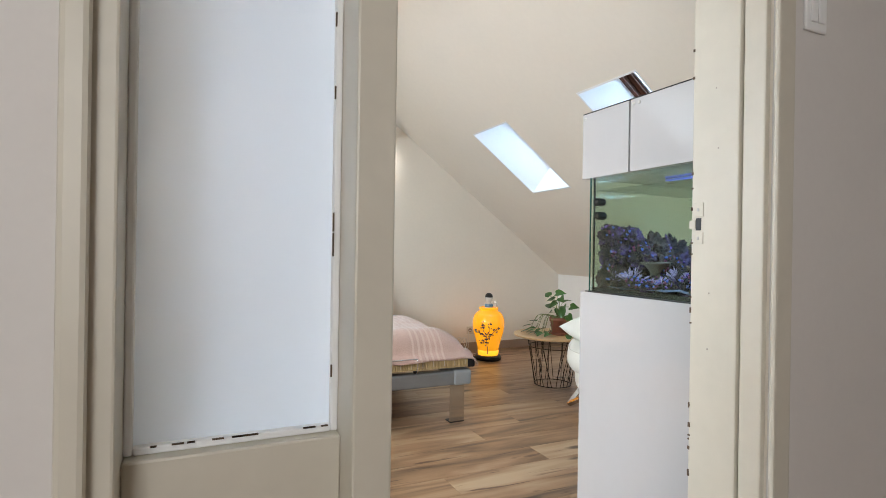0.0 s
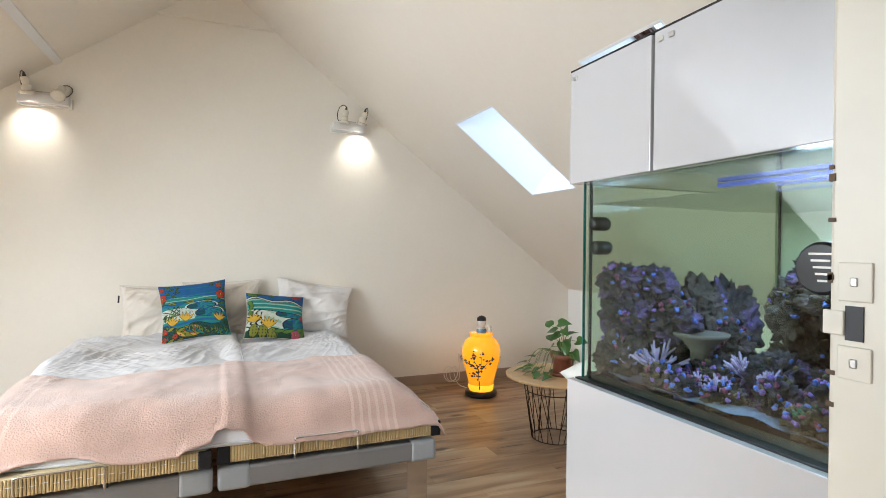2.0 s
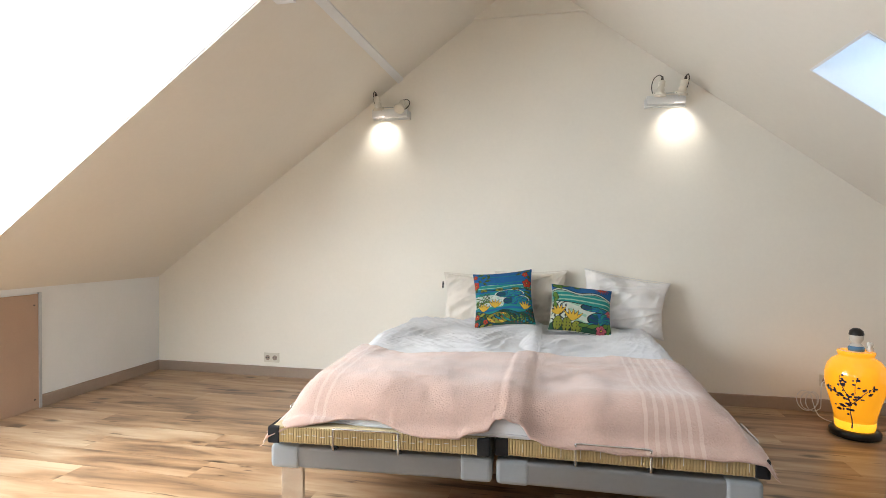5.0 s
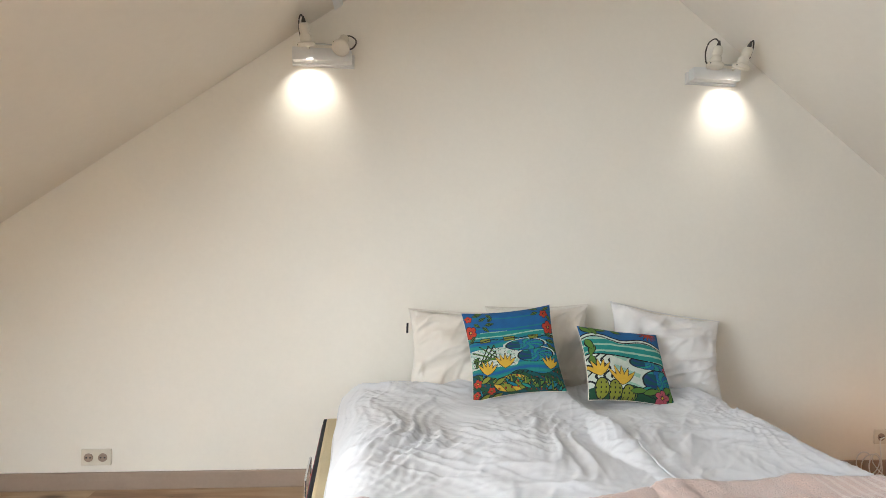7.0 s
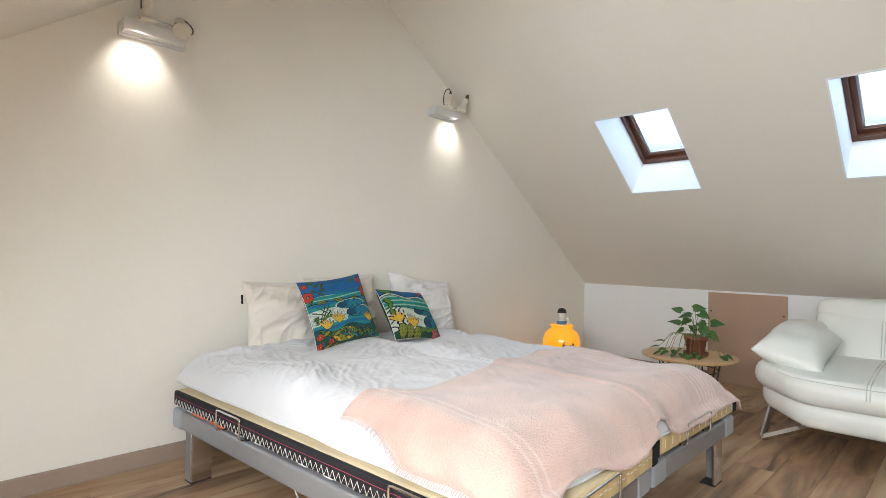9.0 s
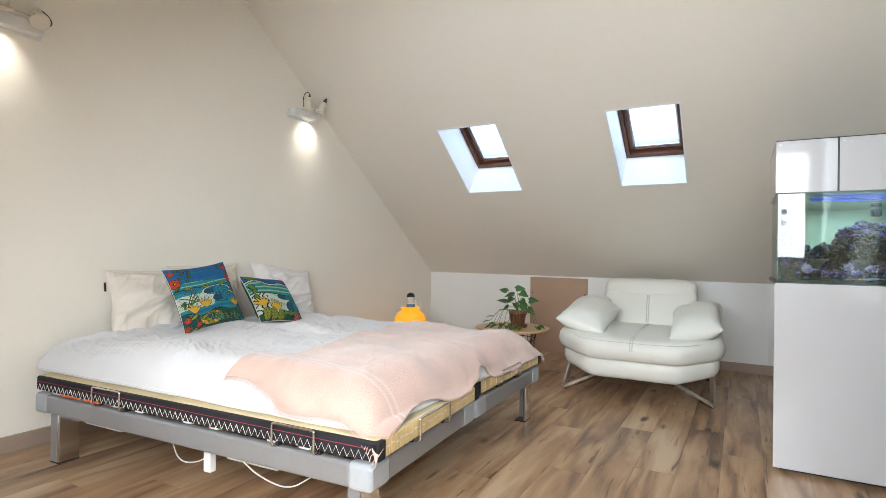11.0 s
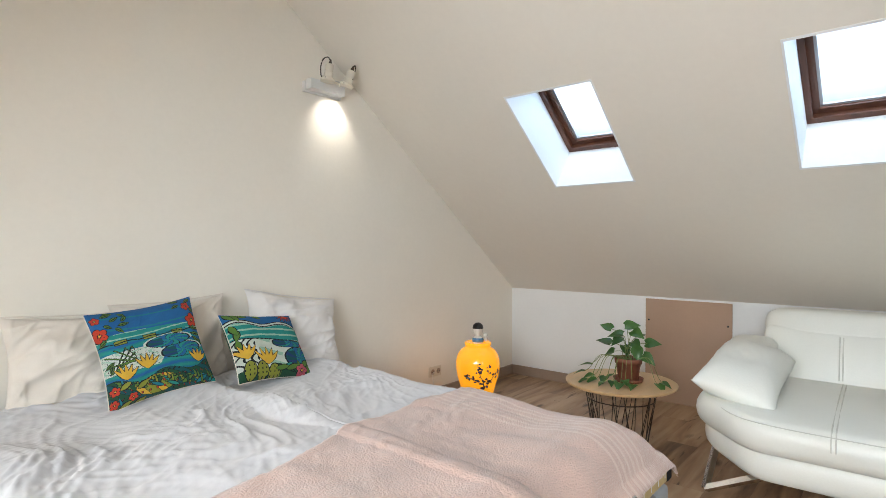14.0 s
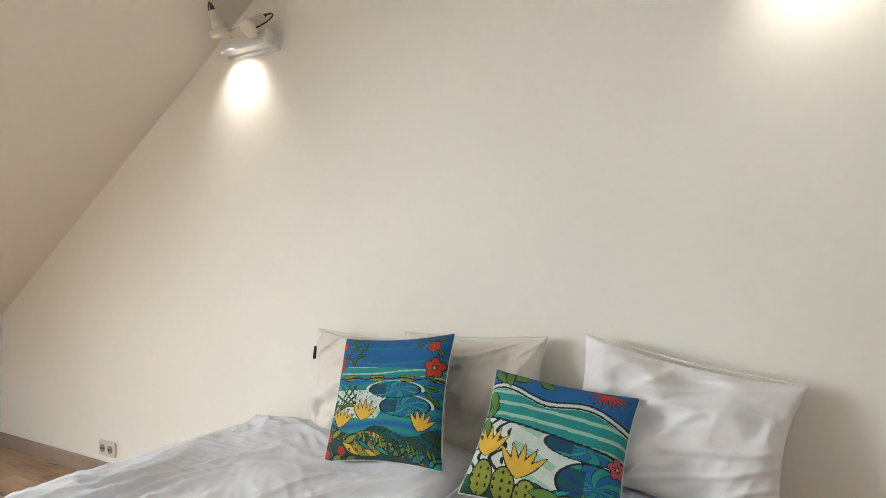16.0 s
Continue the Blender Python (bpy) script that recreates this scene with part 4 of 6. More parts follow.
def weave_stripes(m, centres, half, tint):
    """Paler bands woven lengthwise into the cloth."""
    n, ln = m.node_tree.nodes, m.node_tree.links
    p = n["Principled BSDF"]
    tc, sep = n.new("ShaderNodeTexCoord"), n.new("ShaderNodeSeparateXYZ")
    ln.new(tc.outputs["Object"], sep.inputs[0])
    wob = n.new("ShaderNodeTexNoise")
    wob.inputs["Scale"].default_value = 9.0
    ln.new(tc.outputs["Object"], wob.inputs["Vector"])
    shift = n.new("ShaderNodeMath")
    shift.operation = "MULTIPLY_ADD"
    shift.inputs[1].default_value = 0.012
    ln.new(wob.outputs["Fac"], shift.inputs[0])
    ln.new(sep.outputs["X"], shift.inputs[2])
    total = None
    for c in centres:
        cmp = n.new("ShaderNodeMath")
        cmp.operation = "COMPARE"
        cmp.inputs[1].default_value, cmp.inputs[2].default_value = c, half
        ln.new(shift.outputs[0], cmp.inputs[0])
        if total is not None:
            add = n.new("ShaderNodeMath")
            ln.new(total.outputs[0], add.inputs[0])
            ln.new(cmp.outputs[0], add.inputs[1])
            cmp = add
        total = cmp
    fade = n.new("ShaderNodeMath")
    fade.operation = "MULTIPLY"
    fade.inputs[1].default_value = 0.55
    ln.new(total.outputs[0], fade.inputs[0])
    mix = n.new("ShaderNodeMix")
    mix.data_type = "RGBA"
    ln.new(fade.outputs[0], mix.inputs[0])
    ln.new(p.inputs["Base Color"].links[0].from_socket, mix.inputs["A"])
    mix.inputs["B"].default_value = rgb(tint)
    ln.new(mix.outputs["Result"], p.inputs["Base Color"])


weave_stripes(WOOL, (0.33, 0.37, 1.60, 1.637, 1.674, 1.711, 1.748, 1.785), 0.007, (0.74, 0.58, 0.50))
throw()


def pillow_bm(w, h, t, n=36, seed=1, wrinkle=0.012, p=4.0, pull=0.10):
    """Pillow in local axes: x across, z up, y through; the front is -y."""
    bm = bmesh.new()
    sides = []
    for sgn in (-1, 1):
        rows = []
        for j in range(n + 1):
            row = []
            for i in range(n + 1):
                u, v = 2 * i / n - 1, 2 * j / n - 1
                u, v = math.sin(u * math.pi / 2) * 0.5 + u * 0.5, math.sin(v * math.pi / 2) * 0.5 + v * 0.5
                x = w / 2 * u * (1 - pull * (1 - v * v) * abs(u) ** 3 * 0.8)
                z = h / 2 * v * (1 - pull * (1 - u * u) * abs(v) ** 3 * 0.8)
                b = max(0, (1 - abs(u) ** p)) ** 0.55 * max(0, (1 - abs(v) ** p)) ** 0.55
                wr = wrinkle * (noise.noise(Vector((u * 2.0 + seed, v * 2.0, seed))) + 0.30 * (1 - min(1, abs(noise.noise(Vector((u * 0.9 + v * 0.6, v * 3.2 - u * 1.6, seed + 3)))) * 3.5)) ** 2
                                + 0.26 * (1 - min(1, abs(noise.noise(Vector((u * 3.6 - v * 1.4, v * 0.9 + u * 0.6, seed + 7)))) * 3.5)) ** 2 * (0.2 + abs(v)) + 0.05 * noise.noise(Vector((u * 7, v * 7, seed)))) * b ** 0.7
                row.append((x, sgn * (t / 2 * b + wr), z))
            rows.append(row)
        sides.append(rows)
    ring = {}
    out = []
    for s, rows in enumerate(sides):
        vs = []
        for j in range(n + 1):
            r = []
            for i in range(n + 1):
                rim = i in (0, n) or j in (0, n)
                if rim and (i, j) in ring:
                    r.append(ring[(i, j)])
                else:
                    q = rows[j][i]
                    vv = bm.verts.new((q[0], 0 if rim else q[1], q[2]))
                    if rim:
                        ring[(i, j)] = vv
                    r.append(vv)
            vs.append(r)
        for j in range(n):
            for i in range(n):
                f = bm.faces.new((vs[j][i], vs[j][i + 1], vs[j + 1][i + 1], vs[j + 1][i]))
                f.material_index = 0
                out.append((s, i, j, f))
    return bm, out


def stand(ob, centre, right, up):
    """Turns a thing so that its x runs along right and its z along up."""
    r = Vector(right).normalized()
    u = Vector(up)
    u = (u - r * u.dot(r)).normalized()
    f = u.cross(r)
    m = Matrix((r, f, u)).transposed().to_4x4()
    m.translation = centre
    ob.matrix_basis = m


for nm, lab, mt, w, h, t, c, r, u, sd in (
        ("pillow", "cream cotton pillow leaning on the wall", PCREAM, 0.58, 0.44, 0.15, (0.705, 5.215, 0.690), (1, 0, -0.02), (0, 0.16, 1), 2),
        ("pillow", "cream cotton pillow leaning on the wall", PCREAM, 0.54, 0.45, 0.13, (1.085, 5.245, 0.710), (1, 0.02, 0.03), (0, 0.14, 1), 6),
        ("pillow", "crumpled off-white pillow leaning on the wall", PWHITE, 0.60, 0.42, 0.14, (1.728, 5.196, 0.716), (1, -0.03, -0.165), (0.06, 0.40, 1), 9)):
    b, _ = pillow_bm(w, h, t, 84, sd, 0.050, 3.0, 0.15)
    ob = tagged(part(nm, b, mt, smooth=True), lab, "pillow", "bed pillows")
    stand(ob, c, r, u)
    if sd == 2:
        part("label_tab", box(-w / 2 - 0.006, -w / 2 + 0.004, -0.004, 0.004, 0.10, 0.15, 0.001), BLACKCLOTH, ob, "small black cloth tab")
    part("seam", tube(curve_pts([(-w / 2, 0, h / 2), (0, 0, h / 2 * 0.945), (w / 2, 0, h / 2)], 6), 0.003, 5), mt, ob)

# ---- printed cushions ----
INK = {}
for nm, c in (("navy", (0.012, 0.05, 0.17)), ("blue", (0.012, 0.125, 0.34)), ("sea", (0.01, 0.20, 0.27)), ("teal", (0.015, 0.27, 0.24)), ("mint", (0.33, 0.55, 0.42)), ("foam", (0.62, 0.68, 0.60)), ("deep", (0.004, 0.085, 0.10)),
              ("leaf", (0.10, 0.22, 0.03)), ("jungle", (0.012, 0.075, 0.035)), ("yellow", (0.75, 0.45, 0.04)), ("red", (0.55, 0.05, 0.02)), ("pink", (0.48, 0.09, 0.12)), ("line", (0.008, 0.012, 0.015)), ("olive", (0.26, 0.28, 0.03))):
    INK[nm] = material("print_" + nm, tuple(0.80 * k for k in c), 0.9, 0.12, 25, 300, 0.15)
INKS = list(INK)


def petal(u, v, cx, cy, ang, ln, wd):
    """Distance-like value in a petal that starts at (cx, cy): below 1 inside."""
    du, dv = u - cx, v - cy
    a = du * math.cos(ang) + dv * math.sin(ang)
    b = -du * math.sin(ang) + dv * math.cos(ang)
    t = a / ln
    if t <= 0 or t >= 1:
        return 9.0
    return abs(b) / (wd * math.sin(math.pi * t ** 0.8) + 1e-6)


def bloom(u, v, cx, cy, size, n, a0, spread, wd, fill, line="line"):
    best = 9.0
    for k in range(n):
        best = min(best, petal(u, v, cx, cy, a0 + spread * (k / max(1, n - 1) - 0.5), size, wd))
    return fill if best < 0.72 else (line if best < 1.05 else None)


def hibiscus(u, v, cx, cy, r, a0, fill):
    """Five round petals with dark outlines and a yellow stamen."""
    du, dv = u - cx, v - cy
    d = math.hypot(du, dv)
    if d > 1.05 * r:
        return None
    if d < 0.14 * r:
        return "yellow"
    best = 9.0
    for k in range(5):
        a = a0 + k * 2 * math.pi / 5
        best = min(best, math.hypot(du - 0.56 * r * math.cos(a), dv - 0.56 * r * math.sin(a)) / (0.40 * r))
    rib = abs(math.sin(2.5 * (math.atan2(dv, du) - a0))) < 0.10 and d < 0.55 * r
    if best < 0.86:
        return "line" if rib else fill
    return "line" if best < 1.05 else None


def barrel(u, v, cx, cy, rx, ry):
    """A curling wave: strokes that turn round its eye, a dark hollow, a pale lip."""
    x, y = (u - cx) / rx, (v - cy) / ry
    d = math.hypot(x, y)
    if d > 1.16:
        return None
    if d > 1.05:
        return "foam" if y > -0.2 else None
    if d > 0.97:
        return "line"
    q = math.sin(7 * math.atan2(y, x) + 5.0 * d)
    if x < -0.30 and abs(y) < 0.62:
        return "deep" if q > -0.3 else "navy"
    return "line" if abs(q) < 0.13 else ("teal" if q > 0.35 else ("sea" if q > -0.4 else "blue"))


def wave_print(u, v):
    """Surf scene: sky, green swell, two barrels, foam, yellow and red flowers."""
    for cx, cy, r, a0 in ((0.92, 0.71, 0.085, 0.3), (0.89, 0.88, 0.055, 0.9), (0.045, 0.74, 0.080, 0.6), (0.05, 0.90, 0.045, 0.2), (0.055, 0.17, 0.05, 0.4), (0.20, 0.07, 0.045, 0.8), (0.04, 0.05, 0.045, 0.1)):
        c = hibiscus(u, v, cx, cy, r, a0, "red")
        if c:
            return c
    for cx, cy, sz, a in ((0.17, 0.245, 0.165, 1.45), (0.37, 0.305, 0.165, 1.45), (0.85, 0.245, 0.155, 1.35)):
        c = bloom(u, v, cx, cy, sz, 5, a, 1.5, 0.021, "yellow")
        if c:
            return c
    for cx, cy, a, ln in ((0.10, 0.93, 0.2, 0.10), (0.16, 0.86, 0.5, 0.10), (0.22, 0.80, 0.1, 0.10), (0.26, 0.84, 0.9, 0.08), (0.19, 0.78, -0.8, 0.09), (0.10, 0.83, -0.6, 0.08), (0.13, 0.97, -0.1, 0.09), (0.30, 0.90, 2.4, 0.07), (0.84, 0.96, 3.0, 0.11), (0.82, 0.91, 3.5, 0.09), (0.97, 0.97, 3.6, 0.10), (0.97, 0.80, 2.2, 0.08), (0.95, 0.60, 2.7, 0.10), (0.97, 0.54, 2.9, 0.12), (0.93, 0.47, 2.4, 0.09), (0.99, 0.42, 2.3, 0.11), (0.02, 0.63, 0.6, 0.09), (0.02, 0.40, 0.5, 0.10), (0.05, 0.35, 1.1, 0.09)):
        q = petal(u, v, cx, cy, a, ln, 0.020)
        if q < 0.12:
            return "jungle"
        if q < 0.75:
            return "leaf"
        if q < 1.1:
            return "line"
    for k in range(9):
        if abs(v - 0.33 - 0.020 * k - (u - 0.08 - 0.03 * k) * (1.6 - 0.4 * k)) < 0.006 and 0.03 < u < 0.30 and 0.34 < v < 0.56:
            return "leaf"
    ground = 0.235 + 0.035 * math.sin(u * 13 + 1)
    if v < ground:
        for k in range(46):
            cx, cy = 0.01 + 0.98 * ((k * 0.618) % 1.0), -0.03 + 0.21 * ((k * 0.387) % 1.0)
            q = petal(u, v, cx, cy, 1.57 + 1.2 * math.sin(k * 2.1), 0.13, 0.011 + 0.008 * (k % 3))
            if q < 0.8:
                return ("leaf", "teal", "olive", "leaf", "sea", "olive", "jungle")[k % 7]
            if q < 1.3:
                return "line"
        d = math.hypot((u - 0.42) / 0.19, (v - 0.13) / 0.10)
        if d < 1:
            return "red" if (math.sin(u * 95) > 0.75 and math.sin(v * 95) > 0.4) else ("yellow" if math.sin(u * 40 + v * 30) > 0.2 else "olive")
        if math.sin(u * 120 + 3 * math.sin(v * 40)) > 0.86 and math.sin(v * 95 + u * 7) > 0.5:
            return "red"
        return "jungle" if math.sin(u * 31 + v * 47) > -0.2 else "deep"
    if v > 0.70 + 0.012 * math.sin(u * 4 + 0.5):
        return "blue" if math.sin(v * 46 + 2.5 * math.sin(u * 3)) > -0.93 else "sea"
    if v > 0.635 + 0.010 * math.sin(u * 4):
        return "teal" if math.sin(v * 110 + 2 * math.sin(u * 5)) > -0.75 else "mint"
    for cx, cy, rx, ry in ((0.62, 0.535, 0.21, 0.060), (0.72, 0.415, 0.20, 0.075)):
        c = barrel(u, v, cx, cy, rx, ry)
        if c:
            return c
    if v > 0.60:
        return "line" if abs(v - 0.618 - 0.006 * math.sin(u * 30)) < 0.005 else ("sea" if math.sin(u * 24) > -0.2 else "olive")
    if 0.32 < v < 0.53 and u < 0.56 - 0.7 * abs(v - 0.42):
        q = math.sin(u * 44 + 5 * math.sin(v * 38 + u * 6))
        return "line" if abs(q) < 0.10 else ("foam" if q > -0.75 else "mint")
    q = math.sin(v * 75 + 1.6 * math.sin(u * 8))
    return "blue" if q > 0.55 else ("sea" if q > -0.5 else "teal")


def barrel_print(u, v):
    """A large breaking wave below pale hills, leaves and a red flower above, yellow flowers below."""
    r = bloom(u, v, 0.82, 0.95, 0.15, 8, -1.6, 2.8, 0.012, "red") or hibiscus(u, v, 0.96, 0.42, 0.075, 0.5, "pink") or hibiscus(u, v, 0.82, 0.06, 0.095, 0.2, "pink")
    if r:
        return r
    for cx, cy, sz, a in ((0.12, 0.27, 0.23, 1.6), (0.36, 0.17, 0.25, 1.5)):
        r = bloom(u, v, cx, cy, sz, 5, a, 1.35, 0.030, "yellow")
        if r:
            return r
    for cx, cy, a, ln in ((0.02, 0.98, -0.9, 0.16), (0.12, 0.99, -1.3, 0.17), (0.30, 0.92, 3.0, 0.20), (0.36, 0.95, -0.5, 0.13), (0.03, 0.78, -1.2, 0.18), (0.10, 0.70, -1.9, 0.17), (0.05, 0.55, -1.4, 0.16), (0.93, 0.20, 3.9, 0.16), (0.97, 0.24, -1.7, 0.18), (0.60, 0.08, 0.3, 0.2), (0.45, 0.10, 0.1, 0.2)):
        q = petal(u, v, cx, cy, a, ln, 0.042)
        if q < 0.78:
            return "leaf"
        if q < 1.08:
            return "line"
    for cx, cy in ((0.13, 0.12), (0.28, 0.10), (0.43, 0.05)):
        d = math.hypot((u - cx) / 0.08, (v - cy) / 0.13)
        if d < 0.9:
            return "line" if (math.sin(u * 120) > 0.75 and math.sin(v * 110) > 0.3) else "olive"
        if d < 1.0:
            return "line"
    for k in range(12):
        q = petal(u, v, 0.50 + 0.5 * ((k * 0.618) % 1.0), -0.03 + 0.13 * ((k * 0.387) % 1.0), 1.57 + 1.2 * math.sin(k * 2.1), 0.17, 0.028)
        if q < 0.75:
            return ("leaf", "jungle", "teal")[k % 3]
        if q < 1.1:
            return "line"
    if v < 0.13:
        return "jungle"
    hill = 0.80 - 0.10 * u + 0.03 * math.sin(u * 11)
    if v > hill + 0.05:
        return "blue"
    if v > hill - 0.012:
        return "line" if abs(v - hill - 0.044) < 0.010 or abs(v - hill) < 0.008 else "foam"
    if v > 0.58 - 0.10 * u:
        return "teal" if math.sin(v * 70 + 2 * u) > -0.6 else "mint"
    if v > 0.565 - 0.10 * u:
        return "line"
    for cx, cy, rx, ry in ((0.74, 0.475, 0.25, 0.085), (0.84, 0.24, 0.24, 0.15)):
        c = barrel(u, v, cx, cy, rx, ry)
        if c:
            return c
    if u < 0.26 and math.sin(u * 70 + 3 * math.sin(v * 30)) > 0.5:
        return "line"
    return "foam" if u < 0.3 else ("mint" if math.sin(v * 40 + u * 15) > 0.4 else "foam")


def cushion(lab, art, w, h, t, c, right, up, sd):
    n = 230
    bm, faces = pillow_bm(w, h, t, n, sd, 0.006, 3.6, 0.10)
    cells = {}
    for i in range(n):
        for j in range(n):
            u, v = 2 * (i + 0.5) / n - 1, 2 * (j + 0.5) / n - 1
            cells[i, j] = art((math.sin(u * math.pi / 2) * 0.5 + u * 0.5 + 1) / 2, (math.sin(v * math.pi / 2) * 0.5 + v * 0.5 + 1) / 2)
    water = ("sea", "teal", "deep", "blue", "navy", "mint", "foam")
    for s, i, j, f in faces:
        ink = cells[i, j]
        for near in (cells.get((i + 1, j)), cells.get((i, j + 1))):
            if near and near != ink and "line" not in (near, ink) and not (near in water and ink in water):
                ink = "line"
        f.material_index = INKS.index(ink) if s == 0 else INKS.index("jungle")
    ob = tagged(part("cushion", bm, [INK[k] for k in INKS], smooth=True), lab, "cushion", "printed cushions")
    rim = []
    for k in range(41):
        a = 4 * k / 40
        e, q = int(a) % 4, a - int(a)
        p = 2 * q - 1
        d = 1 - 0.10 * (1 - p * p) * 0.8
        x, z = ((p, -d), (d, p), (-p, d), (-d, -p))[e]
        rim.append((x * w / 2, 0, z * h / 2))
    part("piping", tube(rim, 0.0022, 6), PCREAM, ob, "cream edge piping", smooth=True)
    stand(ob, c, right, up)


cushion("square cushion printed with surf waves and red flowers", wave_print, 0.430, 0.412, 0.12, (0.900, 5.022, 0.747), (1, 0, 0.108), (-0.08, 0.46, 1), 4)
cushion("square cushion printed with a breaking wave and palms", barrel_print, 0.420, 0.377, 0.12, (1.430, 5.008, 0.685), (1, 0.055, -0.11), (0.12, 0.82, 1), 8)

# ---- yellow jar lamp ----
JAR = material("lit_yellow_porcelain", (0.92, 0.36, 0.012), 0.15, 0.04, 3, 40, 0.02, coat=0.6, glow=0.44)
JARLOW = material("bright_yellow_porcelain", (1.0, 0.42, 0.02), 0.15, 0.04, 3, 40, 0.02, coat=0.6, glow=0.75)
EBONY = material("black_wood", (0.012, 0.010, 0.009), 0.3, 0.2, 5, 60, 0.05)
INKBLUE = material("dark_painted_branch", (0.03, 0.025, 0.06), 0.3, 0.3, 30, 90, 0.0)
PORC = material("painted_porcelain", (0.72, 0.69, 0.62), 0.2, 0.05, 8, 60, 0.02)
PBLUE = material("blue_glaze", (0.08, 0.22, 0.40), 0.2, 0.1, 8, 60, 0.02)
JX0, JY0 = 3.025, 4.87
jar = thing("jar_lamp", (JX0, JY0, 0), "glowing yellow porcelain jar lamp painted with dark blossom branches", "lamp")
part("base_ring", lathe([(0.115, 0.0), (0.128, 0.008), (0.130, 0.035), (0.118, 0.048), (0.10, 0.048)], 40), EBONY, jar, "black turned wooden base", smooth=True)
prof = [(0.096, 0.047), (0.101, 0.06), (0.104, 0.10), (0.112, 0.15), (0.128, 0.21), (0.146, 0.27), (0.156, 0.33), (0.155, 0.38), (0.143, 0.425), (0.120, 0.458), (0.093, 0.475), (0.088, 0.482), (0.093, 0.492), (0.096, 0.505), (0.090, 0.512), (0.070, 0.505)]


def jar_r(z):
    for (r0, z0), (r1, z1) in zip(prof, prof[1:]):
        if z0 <= z <= z1:
            return r0 + (r1 - r0) * (z - z0) / max(1e-6, z1 - z0)
    return 0.1


part("body", lathe(prof[2:], 56), JAR, jar, smooth=True)
part("glowing_foot", lathe(prof[:3], 56), JARLOW, jar, "brightly lit lower part", smooth=True)
bm = bmesh.new()


def on_jar(a, z, d=0.0012):
    r = jar_r(z) + d
    return (r * math.cos(a), r * math.sin(a), z)


A0 = math.atan2(3.0 - JY0, 1.0 - JX0)
rnd = random.Random(5)


def branch(a, z, da, dz, ln, w):
    pts = []
    for k in range(7):
        t = k / 6
        pts.append(on_jar(a + da * t + 0.03 * math.sin(t * 7), z + dz * t))
    tube(pts, w, 5, bm, w * 0.4)
    for k in range(ln):
        t = rnd.random()
        aa, zz = a + da * t + rnd.uniform(-0.12, 0.12), z + dz * t + rnd.uniform(-0.018, 0.018)
        p = Vector(on_jar(aa, zz, 0.0015))
        c = lathe([(0.0075, 0), (0.006, 0.001), (0.001, 0.0015)], 6)
        nrm = Vector((math.cos(aa), math.sin(aa), 0)).to_track_quat("Z", "Y").to_matrix().to_4x4()
        bmesh.ops.transform(c, matrix=Matrix.Translation(p) @ nrm @ Matrix.Diagonal((0.6 + rnd.random(), 0.6 + 0.6 * rnd.random(), 1, 1)), verts=c.verts)
        me = bpy.data.meshes.new("t")
        c.to_mesh(me)
        c.free()
        bm.from_mesh(me)
        bpy.data.meshes.remove(me)


for sh in (0.0, 2.6):
    bm = bmesh.new()
    branch(A0 + 0.25 + sh, 0.07, -0.05, 0.16, 4, 0.004)
    branch(A0 + 0.2 + sh, 0.21, 0.75, -0.0 + 0.12, 22, 0.003)
    branch(A0 + 0.2 + sh, 0.22, -0.35, 0.16, 18, 0.003)
    branch(A0 + 0.0 + sh, 0.26, -0.75, 0.04, 20, 0.003)
    branch(A0 + 0.2 + sh, 0.20, -0.6, -0.01, 14, 0.002)
    branch(A0 + 0.3 + sh, 0.24, 0.15, 0.14, 12, 0.002)
    part("painted_branch", bm, INKBLUE, jar, "dark painted blossom branch")
bird = soft_box(0.03, 0.012, 0.014, 1.0, 6)
part("painted_bird", bird, PBLUE, jar, smooth=True, at=on_jar(A0 - 0.55, 0.285, 0.0)).rotation_euler = (0, 0.3, A0 + 1.57)
fig = bmesh.new()


def glaze(profile, index, at=(0, 0, 0), sx=1.0):
    n0 = len(fig.faces)
    lathe(profile, 20, fig, at)
    fig.faces.ensure_lookup_table()
    for f in fig.faces[n0:]:
        f.material_index = index


glaze([(0.030, 0.50), (0.040, 0.515), (0.034, 0.545), (0.022, 0.556), (0.022, 0.56), (0.034, 0.575), (0.037, 0.60), (0.030, 0.622), (0.012, 0.632)], 0)
glaze([(0.0385, 0.606), (0.0385, 0.612), (0.034, 0.632), (0.018, 0.645), (0.004, 0.648)], 1)
glaze([(0.041, 0.512), (0.042, 0.53), (0.030, 0.548), (0.024, 0.552)], 2)
glaze([(0.004, 0.508), (0.018, 0.515), (0.020, 0.53), (0.010, 0.54), (0.017, 0.548), (0.016, 0.562), (0.004, 0.568)], 0, (0.062, -0.02, 0))
tagged(part("porcelain_figurine", fig, [PORC, EBONY, PBLUE], smooth=True, at=(JX0, JY0, 0.0)), "small painted porcelain figurine sitting in the jar opening", "figurine")
cable = thing("lamp_cable", (2.93, 5.2, 0), "coiled white lamp cable between jar and socket", "cable")
pts = [(0.05, -0.23, 0.03), (0.0, -0.10, 0.04)]
for k in range(40):
    a = k * 0.47
    pts.append((-0.02 + 0.05 * math.cos(a) + 0.0015 * k, 0.06 + 0.02 * math.sin(a * 0.7), 0.09 + 0.065 * math.sin(a)))
pts += [(0.10, 0.10, 0.20), (0.15, 0.125, 0.215)]
part("cord", tube(curve_pts(pts, 3), 0.003, 6), WHITEPL, cable, smooth=True)

